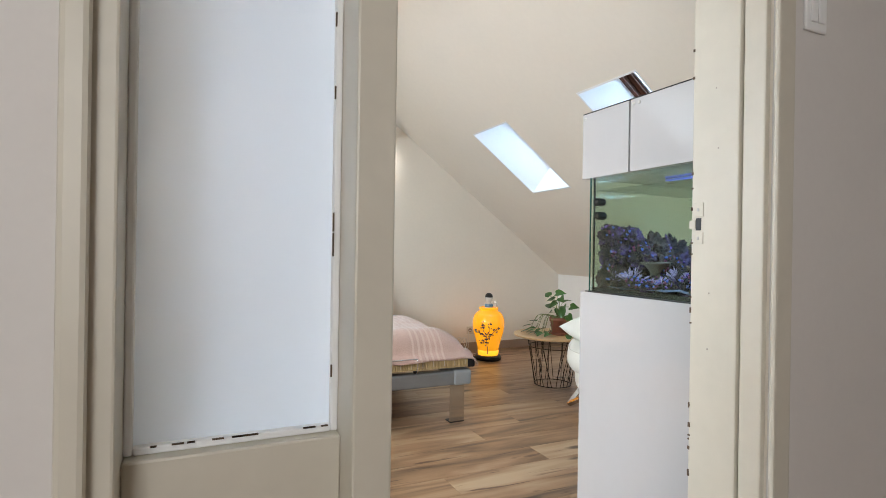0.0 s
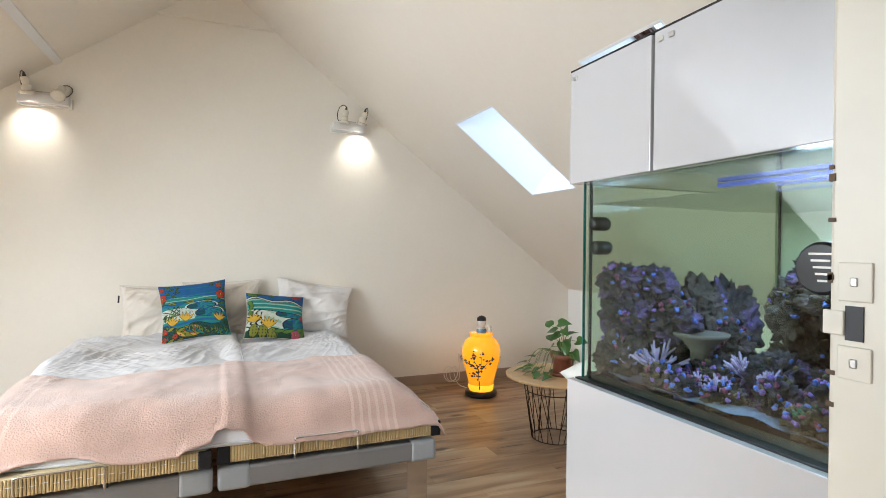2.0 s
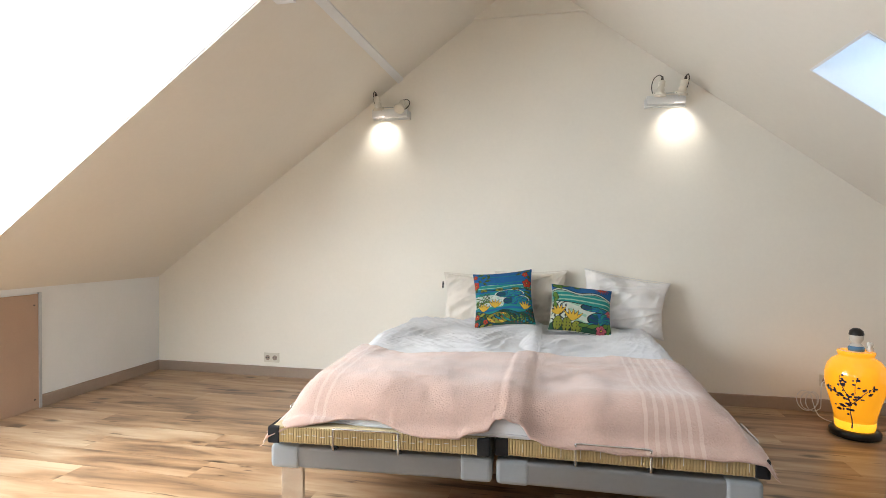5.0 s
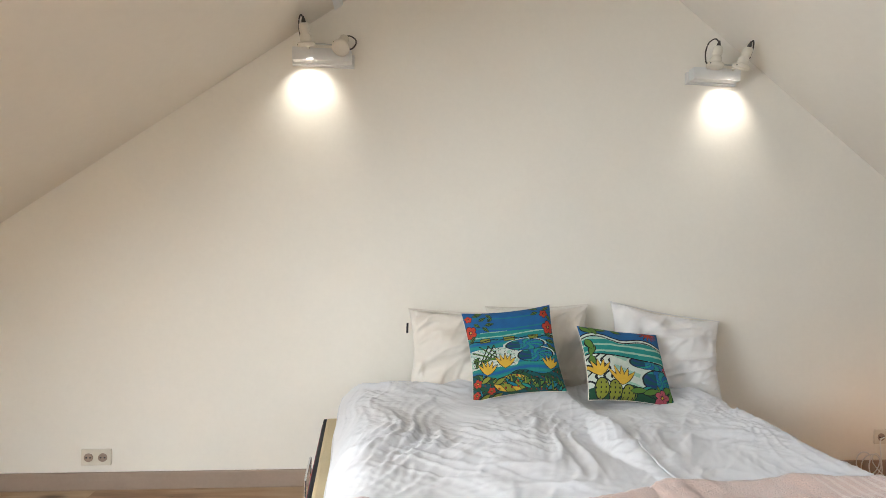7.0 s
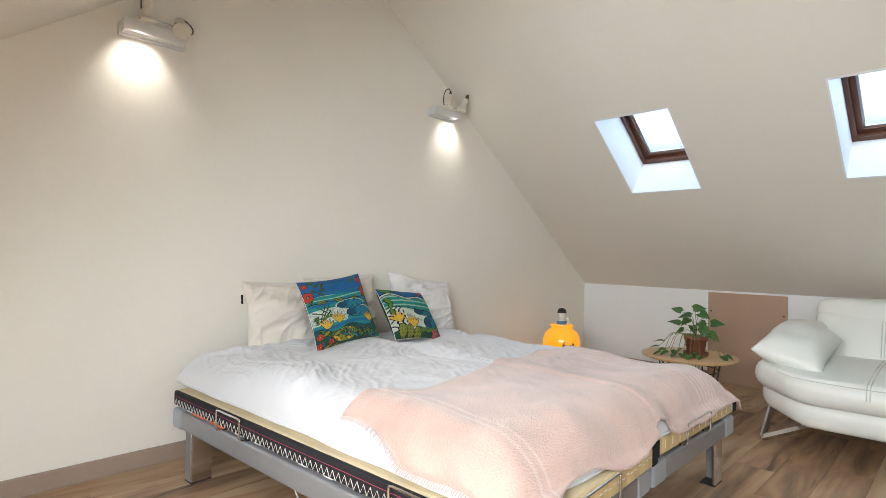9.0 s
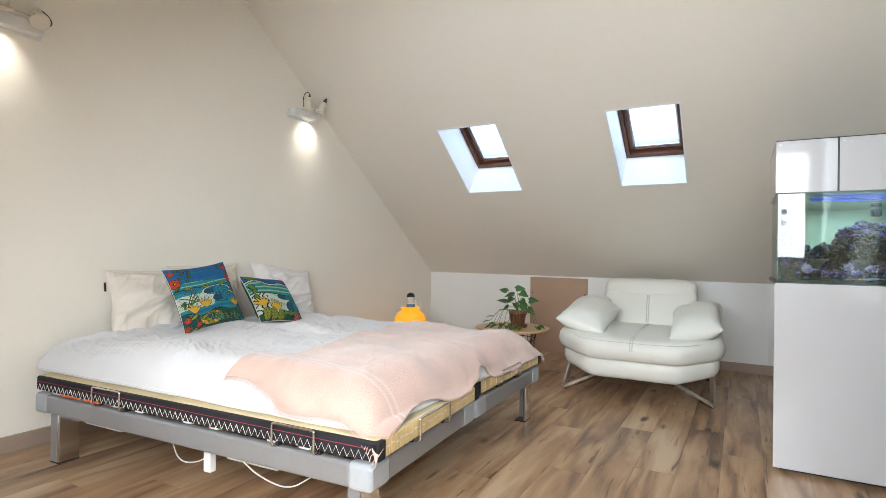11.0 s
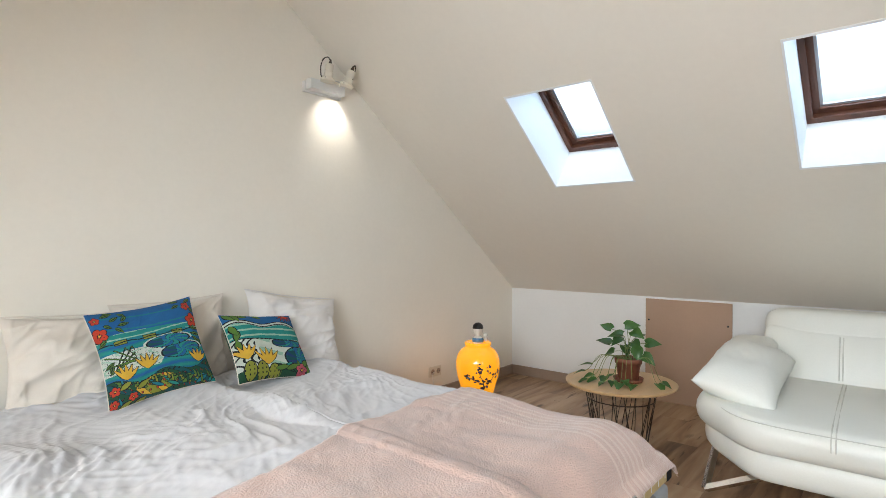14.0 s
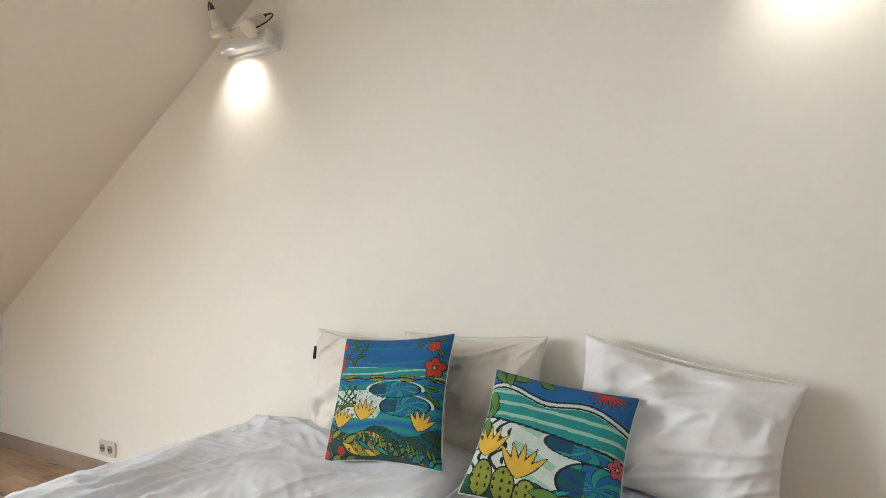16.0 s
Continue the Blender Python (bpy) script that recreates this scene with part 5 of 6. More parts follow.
# ---- wire-basket side table and pothos ----
TWOOD = material("light_wood_tabletop", (0.60, 0.39, 0.20), 0.35, 0.12, 3, 50, 0.06, stretch=(1, 8, 1))
WIRE = material("dark_bronze_wire", (0.05, 0.035, 0.025), 0.4, 0.2, 8, 60, 0.05, metal=0.6)
TX, TY, TZ = 3.03, 3.835, 0.405
table = thing("side_table", (TX, TY, 0), "round wooden side table on a dark wire basket", "table")
part("tabletop", lathe([(0.0005, TZ - 0.018), (0.30, TZ - 0.018), (0.312, TZ - 0.012), (0.314, TZ - 0.002), (0.306, TZ), (0.0005, TZ)], 64), TWOOD, table, "round light wood top", smooth=False)
R0, R1, ZT = 0.145, 0.205, TZ - 0.02
for zz, rr in ((0.006, R0), (ZT - 0.004, R1), (ZT * 0.80, R0 + (R1 - R0) * 0.8)):
    part("wire_ring", tube([(rr * math.cos(2 * math.pi * k / 40), rr * math.sin(2 * math.pi * k / 40), zz) for k in range(41)], 0.0035, 6), WIRE, table, smooth=True)
for k in range(28):
    a = 2 * math.pi * k / 28
    b = a + (0.35, -0.3, 0.12, -0.45, 0.2)[k % 5]
    part("wire", tube([(R0 * math.cos(a), R0 * math.sin(a), 0.006), (R1 * math.cos(b), R1 * math.sin(b), ZT)], 0.0026, 5), WIRE, table)

TERRA = material("dark_terracotta", (0.20, 0.065, 0.035), 0.55, 0.25, 6, 60, 0.15)
SOIL = material("potting_soil", (0.03, 0.02, 0.014), 0.95, 0.4, 20, 120, 0.6)
LEAF = material("pothos_leaf", (0.035, 0.095, 0.018), 0.35, 0.45, 9, 60, 0.06, per_piece=0.4)
STEM = material("green_stem", (0.16, 0.20, 0.06), 0.5, 0.2, 9, 60, 0.05)
PX, PY = 3.06, 3.80
plant = thing("potted_plant", (PX, PY, TZ), "pothos with glossy heart-shaped leaves in a brown pot", "plant")
part("pot", lathe([(0.052, 0.006), (0.056, 0.012), (0.070, 0.105), (0.076, 0.105), (0.079, 0.135), (0.070, 0.136), (0.066, 0.118)], 32), TERRA, plant, smooth=True)
part("saucer", lathe([(0.05, 0.0), (0.078, 0.0), (0.086, 0.02), (0.082, 0.02), (0.072, 0.006)], 32), TERRA, plant, smooth=True)
part("soil", lathe([(0.001, 0.112), (0.066, 0.114), (0.03, 0.122), (0.001, 0.124)], 20), SOIL, plant)


def heart_leaf(ln, wd):
    bm = bmesh.new()
    rows = []
    n = 8
    for i in range(n + 1):
        t = i / n
        half = wd / 2 * math.sin(math.pi * min(1, (t * 0.93 + 0.07)) ** 0.62) * (1 - 0.15 * t)
        half = max(half, 0.001)
        y = ln * t - 0.010 * (1 - t)
        droop = -0.35 * ln * t * t
        rows.append([bm.verts.new((s * half, y - (0.10 * ln if abs(s) == 1 and i == 0 else 0), droop + 0.28 * abs(s) * half)) for s in (-1, -0.5, 0, 0.5, 1)])
    for i in range(n):
        for k in range(4):
            bm.faces.new((rows[i][k], rows[i][k + 1], rows[i + 1][k + 1], rows[i + 1][k]))
    return bm


rnd = random.Random(3)
UPRIGHT = ((0.00, 0.325), (-0.035, 0.295), (-0.06, 0.265), (0.025, 0.275), (0.10, 0.300), (-0.095, 0.225), (-0.02, 0.225), (0.055, 0.245), (0.12, 0.205), (-0.05, 0.195), (0.03, 0.195), (-0.085, 0.155), (0.085, 0.165))
TRAILING = ((-0.10, 0.19, 0.085), (-0.15, 0.21, 0.050), (-0.13, 0.16, 0.030), (-0.17, 0.13, 0.020), (-0.20, 0.17, 0.016), (-0.12, 0.09, 0.030), (-0.16, 0.03, 0.022), (-0.18, -0.02, 0.020), (-0.13, -0.03, 0.030), (-0.15, -0.08, 0.018), (-0.05, -0.19, 0.018), (-0.03, -0.21, 0.026), (-0.11, 0.05, 0.045), (-0.19, 0.07, 0.016))
spots = [(-0.05 + 0.09 * rnd.random(), y, z, 0.066 + 0.020 * rnd.random()) for y, z in UPRIGHT] + [(x, y, z, 0.050 + 0.018 * rnd.random()) for x, y, z in TRAILING]
for k, (x, y, z, ln) in enumerate(spots):
    low = k >= len(UPRIGHT)
    root = (0.03 * math.cos(k), 0.03 * math.sin(k), 0.12)
    mid = (x * 0.6, y * 0.6, 0.15) if low else (x * 0.5, y * 0.4, z * 0.72 + 0.05)
    line = [root, mid] + ([(x * 0.85, y * 0.88, max(0.03, z + 0.02))] if low else []) + [(x, y, z)]
    part("stem", tube(curve_pts(line, 6), 0.0017, 5), STEM, plant)
    lf = part("leaf", heart_leaf(ln, ln * 0.92), LEAF, plant, smooth=True)
    if low:
        tip, up = Vector((x + rnd.uniform(-0.1, 0.1), y + rnd.uniform(-0.1, 0.1), -0.01)), Vector((rnd.uniform(-0.25, 0.25), rnd.uniform(-0.25, 0.25), 1))
    else:
        tip, up = Vector((rnd.uniform(-0.3, 0.2), 6 * y + rnd.uniform(-0.4, 0.4), rnd.uniform(-0.7, 0.25))), Vector((-0.8 + rnd.uniform(-0.3, 0.5), rnd.uniform(-0.6, 0.3), 0.7))
    stand(lf, (x, y, z), tip.cross(up), up)

# ---- white leather armchair ----
LEATHER = material("cream_white_leather", (0.80, 0.80, 0.74), 0.38, 0.03, 3, 120, 0.18, depth=0.003)
SEAM = material("leather_seam", (0.62, 0.61, 0.55), 0.6, 0.1, 8, 100, 0.1)


def chaikin(poly, n=2):
    for _ in range(n):
        q = []
        for i in range(len(poly)):
            a, b = Vector(poly[i]), Vector(poly[(i + 1) % len(poly)])
            q += [a * 0.75 + b * 0.25, a * 0.25 + b * 0.75]
        poly = q
    return poly


def soft_slab(poly, z0, z1, r, crown=0.0, lift=None):
    """A stuffed slab: a rounded outline with swelling sides and a crowned top."""
    pl = chaikin([Vector(p) for p in poly], 3)
    c = sum(pl, Vector((0, 0))) / len(pl)
    bm = bmesh.new()
    rings = []
    prof = []
    for k in range(9):
        a = -math.pi / 2 + math.pi * k / 8
        prof.append((r * (1 - math.cos(a)), (z0 + z1) / 2 + (z1 - z0) / 2 * math.sin(a)))
    for s in (0.8, 0.6, 0.4, 0.2, 0.04):
        prof.append((s, None))
    base = None
    for ins, z in prof:
        ring = []
        for p in pl:
            d = p - c
            if z is not None:
                q = c + d * (1 - ins / max(0.2, d.length))
                zz = z
                base = r
            else:
                q = c + d * (1 - base / max(0.2, d.length)) * ins
                zz = z1 + crown * (1 - ins ** 2)
            if lift:
                zz += lift(q)
            ring.append(bm.verts.new((q.x, q.y, zz)))
        rings.append(ring)
    for a, b in zip(rings, rings[1:]):
        for i in range(len(pl)):
            j = (i + 1) % len(pl)
            bm.faces.new((a[i], a[j], b[j], b[i]))
    bm.faces.new(rings[0])
    bm.faces.new(rings[-1])
    return bm


CHX, CHY = 3.33, 2.803
chair = thing("armchair", (CHX, CHY, 0), "wide white leather armchair on slanted chrome legs", "armchair", rz=1.0)


def outline_poly(front, half_front, shoulder, half, back, half_back, r=0.045):
    """Plan of one cushion layer: a flat front with cut-off corners, each corner rounded."""
    half_plan = [(-front, half_front), (-shoulder, half), (back, half_back)]
    corners = [Vector(p) for p in half_plan] + [Vector((p[0], -p[1])) for p in reversed(half_plan)]
    pts = []
    for i, c in enumerate(corners):
        for o in (corners[i - 1], corners[(i + 1) % len(corners)]):
            d = o - c
            pts.append(c + d.normalized() * min(r, d.length * 0.4))
        e = corners[(i + 1) % len(corners)]
        pts += [c.lerp(e, 0.35), c.lerp(e, 0.65)]
    return pts


part("lower_cushion", soft_slab(outline_poly(0.66, 0.315, 0.455, 0.555, 0.45, 0.53), 0.150, 0.298, 0.04, 0, lambda q: 0.05 * min(1, max(0, abs(q.y) - 0.28) / 0.25)), LEATHER, chair, smooth=True)
part("seat_cushion", soft_slab(outline_poly(0.715, 0.335, 0.49, 0.590, 0.42, 0.55), 0.285, 0.440, 0.055, 0.02, lambda q: 0.028 * min(1, max(0, abs(q.y) - 0.28) / 0.25)), LEATHER, chair, smooth=True)
bk = soft_box(0.20, 0.765, 0.42, 0.22, 16, warp=lambda p: Vector((p.x + 0.26 * p.z + 0.02 * (abs(p.y) / 0.38) ** 2 - 0.012 * max(0, 1 - (p.z / 0.2) ** 2), p.y, p.z)))
part("backrest", bk, LEATHER, chair, smooth=True, at=(0.40, 0.02, 0.530))
hr = soft_box(0.20, 0.77, 0.17, 0.46, 16, warp=lambda p: Vector((p.x + 0.30 * p.z + 0.02 * (abs(p.y) / 0.38) ** 2, p.y * (1 - 0.035 * max(0, p.z) / 0.08), p.z)))
part("head_roll", hr, LEATHER, chair, smooth=True, at=(0.455, 0.02, 0.742))


def arm_bm(s):
    """A pillow arm with a sharp seam all round, its outer front corner drawn out and lifted."""
    bm, _ = pillow_bm(0.60, 0.33, 0.20, 34, 5 + s, 0.010, 3.4, 0.05)
    for v in bm.verts:
        p = Vector((v.co.x, v.co.z, -v.co.y))
        f, o = -p.x / 0.30, s * p.y / 0.165
        tip = max(0.0, f) ** 2 * max(0.0, o) ** 2
        inner = max(0.0, f) ** 2 * max(0.0, -o)
        v.co = (p.x - 0.035 * tip + 0.03 * inner, p.y + s * (0.020 * tip - 0.02 * max(0.0, -f)), p.z - 0.058 * f + 0.030 * o + 0.020 * tip - 0.030 * inner)
    return bm


for s in (-1, 1):
    part("armrest", arm_bm(s), LEATHER, chair, smooth=True, at=(-0.26, s * 0.388, 0.552))
    part("arm_back", soft_box(0.34, 0.25, 0.15, 0.6, 12, warp=lambda p: Vector((p.x, p.y, p.z + 0.10 * p.x))), LEATHER, chair, smooth=True, at=(0.14, s * 0.430, 0.590))
    part("arm_base", soft_box(0.62, 0.20, 0.10, 0.5, 10), LEATHER, chair, smooth=True, at=(-0.16, s * 0.43, 0.475))


def seat_top(x):
    """Height of the crowned seat along its middle line."""
    c = -0.11
    return 0.4405 + 0.02 * (1 - min(1.0, abs((x - c) / (-0.66 - c))) ** 2)


def back_front(z):
    """How far back the front of the backrest lies at a height."""
    q = z - 0.530
    return 0.298 + 0.26 * q - 0.012 * max(0.0, 1 - (q / 0.2) ** 2)


for dy in (-0.008, 0.008):
    part("seat_seam", tube(curve_pts([(-0.7165, dy, 0.362), (-0.711, dy, 0.395), (-0.690, dy, 0.424)] + [(x, dy, seat_top(x)) for x in (-0.66, -0.55, -0.42, -0.28, -0.11, 0.05, 0.22)], 6), 0.0030, 6), SEAM, chair)
    part("back_seam", tube(curve_pts([(back_front(z) - 0.0008, 0.02 + dy, z) for z in (0.46, 0.51, 0.56, 0.61, 0.66, 0.69)], 6), 0.0030, 6), SEAM, chair)
part("front_piping", tube(curve_pts([(-0.54, -0.49, 0.443), (-0.688, -0.32, 0.428), (-0.703, 0, 0.421), (-0.688, 0.32, 0.428), (-0.54, 0.49, 0.443)], 6), 0.0022, 6), SEAM, chair)
for s in (-1, 1):
    foot = (-0.54, s * 0.515, 0.012)
    for top in ((-0.55, s * 0.22, 0.165), (-0.36, s * 0.500, 0.20)):
        part("leg", tube([top, foot], 0.019, 4), CHROME, chair, "slanted chromed flat-bar leg")
    part("leg", prism([(0.26, 0.18), (0.29, 0.18), (0.37, 0.0), (0.34, 0.0)], s * 0.44, s * 0.47), CHROME, chair, "slanted chromed flat-bar leg")

# ---- aquarium ----
AX0, AX1, AY0, AY1 = 1.78, 2.48, Y_DOOR + 0.006, 1.980
ZB, ZG, ZH = 0.918, 1.352, 1.602
TINT = glass("aquarium_glass", (0.85, 0.93, 0.87), 0.0, 0.05)
# opaque sage colour stands in for the lit wall seen through the rear pane
SAGE = material("sage_wall_view", (0.52, 0.58, 0.40), 0.6, 0.06, 4, 60, 0.05)
EDGE = material("green_glass_edge", (0.02, 0.16, 0.14), 0.1, 0.1, 6, 60, 0.0, coat=0.5)
SIL = material("black_silicone", (0.006, 0.007, 0.007), 0.4, 0.2, 6, 60, 0.03)
cab = thing("aquarium_cabinet", (AX0, AY0, 0), "tall glossy white cabinet under the aquarium", "cabinet")
D, L = AX1 - AX0, AY1 - AY0
part("carcass", box(0.02, D, 0.0, L - 0.002, 0.06, ZB - 0.012, 0.002), LACQ, cab)
part("front_panel", box(0.0, 0.018, 0.0, L, 0.022, ZB - 0.002, 0.0015), LACQ, cab, "glossy white front panel")
part("top_board", box(0.02, D, 0.0, L - 0.002, ZB - 0.011, ZB, 0.001), SIL, cab, "thin black mat under the tank")
part("plinth", box(0.05, D - 0.02, 0.01, L - 0.03, 0.0, 0.06), SIL, cab)
hood = thing("aquarium_hood", (AX0, AY0, ZG), "glossy white aquarium hood with two front flaps", "hood")
HH = ZH - ZG
part("carcass", box(0.02, D, 0.0, L, 0.0, HH - 0.002, 0.002), LACQ, hood)
ys_ = L - 0.248
part("flap", box(0.0, 0.018, ys_ + 0.004, L, 0.0, HH, 0.0015), LACQ, hood, "smaller glossy white flap")
part("flap", box(0.0, 0.018, 0.0, ys_ - 0.004, 0.0, HH, 0.0015), LACQ, hood, "wider glossy white flap")
# black strip added behind the slit, its colour stands for the shade inside
part("gap_shade_strip", box(0.0182, 0.0198, ys_ - 0.02, ys_ + 0.02, 0.0, HH - 0.003), SIL, hood, "added black strip for the shade in the gap between the flaps")
part("lid_edge", box(0.0, D, 0.0, L, HH + 0.0005, HH + 0.004, 0.001), SIL, hood)
for yy in (L - 0.018, ys_ - 0.02, ys_ - 0.045):
    part("hinge_screw", box(-0.003, 0.0, yy - 0.006, yy + 0.006, HH - 0.022, HH - 0.012, 0.002), STEEL, hood)
tank = thing("aquarium", (AX0, AY0, ZB), "glass reef aquarium with green-tinted panes and black silicone", "aquarium")
GX0, GX1, GY0, GY1 = 0.032, D - 0.03, 0.07, L - 0.014
GH = ZG - ZB
part("pane", box(GX0, GX0 + 0.006, GY0, GY1, 0.0, GH), TINT, tank)
part("pane", box(GX1 - 0.010, GX1, GY0, GY1, 0.0, GH), SAGE, tank, "rear pane coloured sage like the lit wall seen through it")
part("pane", box(GX0 + 0.010, GX1 - 0.010, GY1 - 0.010, GY1, 0.0, GH), TINT, tank)
part("pane", box(GX0 + 0.010, GX1 - 0.010, GY0, GY0 + 0.010, 0.0, GH), SIL, tank, "black end pane")
part("glass_edge", box(GX0 - 0.001, GX0 + 0.005, GY1 + 0.0005, GY1 + 0.003, 0, GH), EDGE, tank, "green polished glass edge")
for xx, yy in ((GX0 + 0.0085, GY1 - 0.0125), (GX1 - 0.016, GY1 - 0.016), (GX1 - 0.016, GY0 + 0.016)):
    part("silicone_joint", box(xx - 0.0025, xx + 0.0025, yy - 0.0025, yy + 0.0025, 0.0, GH), SIL, tank)
for a, b, c, d in ((GX0 + 0.011, GX0 + 0.018, GY0, GY1), (GX1 - 0.018, GX1 - 0.011, GY0, GY1), (GX0 + 0.018, GX1 - 0.018, GY1 - 0.018, GY1 - 0.011)):
    part("silicone_joint", box(a, b, c, d, 0.0, 0.014), SIL, tank)
part("overflow_box", box(GX0 + 0.10, GX1 - 0.012, GY0 + 0.012, GY0 + 0.17, 0.0, GH - 0.004, 0.006), SIL, tank, "black overflow box")
part("overflow_box", box(GX0 + 0.012, GX0 + 0.098, GY0 + 0.012, GY0 + 0.045, 0.0, GH - 0.004, 0.006), SIL, tank, "black back board")
WATER = glass("water_surface", (0.75, 0.86, 0.88), 0.03, 0.12)
bm = bmesh.new()
nw = 24
vs = [[bm.verts.new((GX0 + 0.011 + (GX1 - GX0 - 0.022) * i / nw, GY0 + 0.05 + (GY1 - GY0 - 0.062) * j / nw, GH - 0.045 + 0.003 * noise.noise(Vector((i * 0.6, j * 0.6, 1))))) for i in range(nw + 1)] for j in range(nw + 1)]
for j in range(nw):
    for i in range(nw):
        bm.faces.new((vs[j][i], vs[j][i + 1], vs[j + 1][i + 1], vs[j + 1][i]))
part("water_surface", bm, WATER, tank, smooth=True)
BLUELED = material("blue_led_strip", (0.16, 0.22, 0.85), 0.4, 0.02, 5, 50, 0, glow=0.12)
part("led_bar", box(GX0 + 0.22, GX0 + 0.24, GY0 + 0.20, GY1 - 0.16, GH - 0.010, GH - 0.002, 0.002), BLUELED, tank, "glowing blue lamp strip")
part("led_bar", box(GX0 + 0.40, GX0 + 0.42, GY0 + 0.20, GY1 - 0.16, GH - 0.010, GH - 0.002, 0.002), BLUELED, tank, "glowing blue lamp strip")
area_lamp("aquarium_light", look((AX0 + 0.32, AY0 + 0.33, ZG - 0.02), (AX0 + 0.321, AY0 + 0.33, ZB)), 0.35, 0.4, 4.6, (0.50, 0.64, 1.0))

SAND = material("blue_grey_sand", (0.15, 0.18, 0.26), 0.9, 0.45, 25, 160, 0.6, depth=0.006)
bm = bmesh.new()
vs = [[bm.verts.new((GX0 + 0.019 + (GX1 - GX0 - 0.038) * i / 30, GY0 + 0.05 + (GY1 - GY0 - 0.069) * j / 30, 0.022 + 0.018 * noise.noise(Vector((i * 0.3, j * 0.3, 4))))) for i in range(31)] for j in range(31)]
for j in range(30):
    for i in range(30):
        bm.faces.new((vs[j][i], vs[j][i + 1], vs[j + 1][i + 1], vs[j + 1][i]))
tagged(part("aquarium_sand", bm, SAND, smooth=True, at=(AX0, AY0, ZB)), "blue-grey sand and rubble on the bottom of the aquarium", "sand", kind="stuff")


def reef_rock(name, cols):
    m = bpy.data.materials.new(name)
    m.use_nodes = True
    n, ln = m.node_tree.nodes, m.node_tree.links
    p = n["Principled BSDF"]
    tc, a, b, v = n.new("ShaderNodeTexCoord"), n.new("ShaderNodeTexNoise"), n.new("ShaderNodeTexNoise"), n.new("ShaderNodeTexVoronoi")
    a.inputs["Scale"].default_value, b.inputs["Scale"].default_value, v.inputs["Scale"].default_value = 14, 45, 60
    for t in (a, b, v):
        ln.new(tc.outputs["Object"], t.inputs["Vector"])
    r = n.new("ShaderNodeValToRGB")
    el = r.color_ramp.elements
    el[0].position, el[0].color = 0.36, rgb(cols[0])
    el[1].position, el[1].color = 0.70, rgb(cols[-1])
    for k, c in enumerate(cols[1:-1]):
        el.new(0.45 + 0.09 * k).color = rgb(c)
    mx = n.new("ShaderNodeMath")
    mx.operation = "MULTIPLY_ADD"
    ln.new(b.outputs["Fac"], mx.inputs[0])
    mx.inputs[1].default_value = 0.5
    sb = n.new("ShaderNodeMath")
    sb.operation = "MULTIPLY"
    ln.new(a.outputs["Fac"], sb.inputs[0])
    sb.inputs[1].default_value = 0.55
    ln.new(sb.outputs[0], mx.inputs[2])
    ln.new(mx.outputs[0], r.inputs[0])
    ln.new(r.outputs[0], p.inputs["Base Color"])
    bp = n.new("ShaderNodeBump")
    bp.inputs["Strength"].default_value, bp.inputs["Distance"].default_value = 0.9, 0.008
    ln.new(v.outputs["Distance"], bp.inputs["Height"])
    ln.new(bp.outputs[0], p.inputs["Normal"])
    p.inputs["Roughness"].default_value = 0.8
    return m


ROCKA = reef_rock("reef_rock_purple", [(0.003, 0.003, 0.005), (0.014, 0.010, 0.012), (0.036, 0.024, 0.032), (0.13, 0.08, 0.24)])
ROCKB = reef_rock("reef_rock_brown", [(0.004, 0.003, 0.003), (0.020, 0.014, 0.010), (0.060, 0.042, 0.028), (0.10, 0.065, 0.075)])


def rock(sx, sy, sz, seed):
    bm = bmesh.new()
    bmesh.ops.create_icosphere(bm, subdivisions=5, radius=1.0)
    for v in bm.verts:
        c = v.co.copy()
        q = Vector((seed * 3.1, seed, -seed))
        d = 0.30 * noise.noise(c * 1.6 + q) + 0.34 * noise.noise(c * 3.4 + q) - 0.30 * max(0.0, noise.noise(c * 6 + q)) + 0.20 * noise.noise(c * 10 + q) + 0.12 * noise.noise(c * 20 + q)
        c *= 1 + d
        v.co = Vector((c.x * sx, c.y * sy, c.z * sz))
    return bm


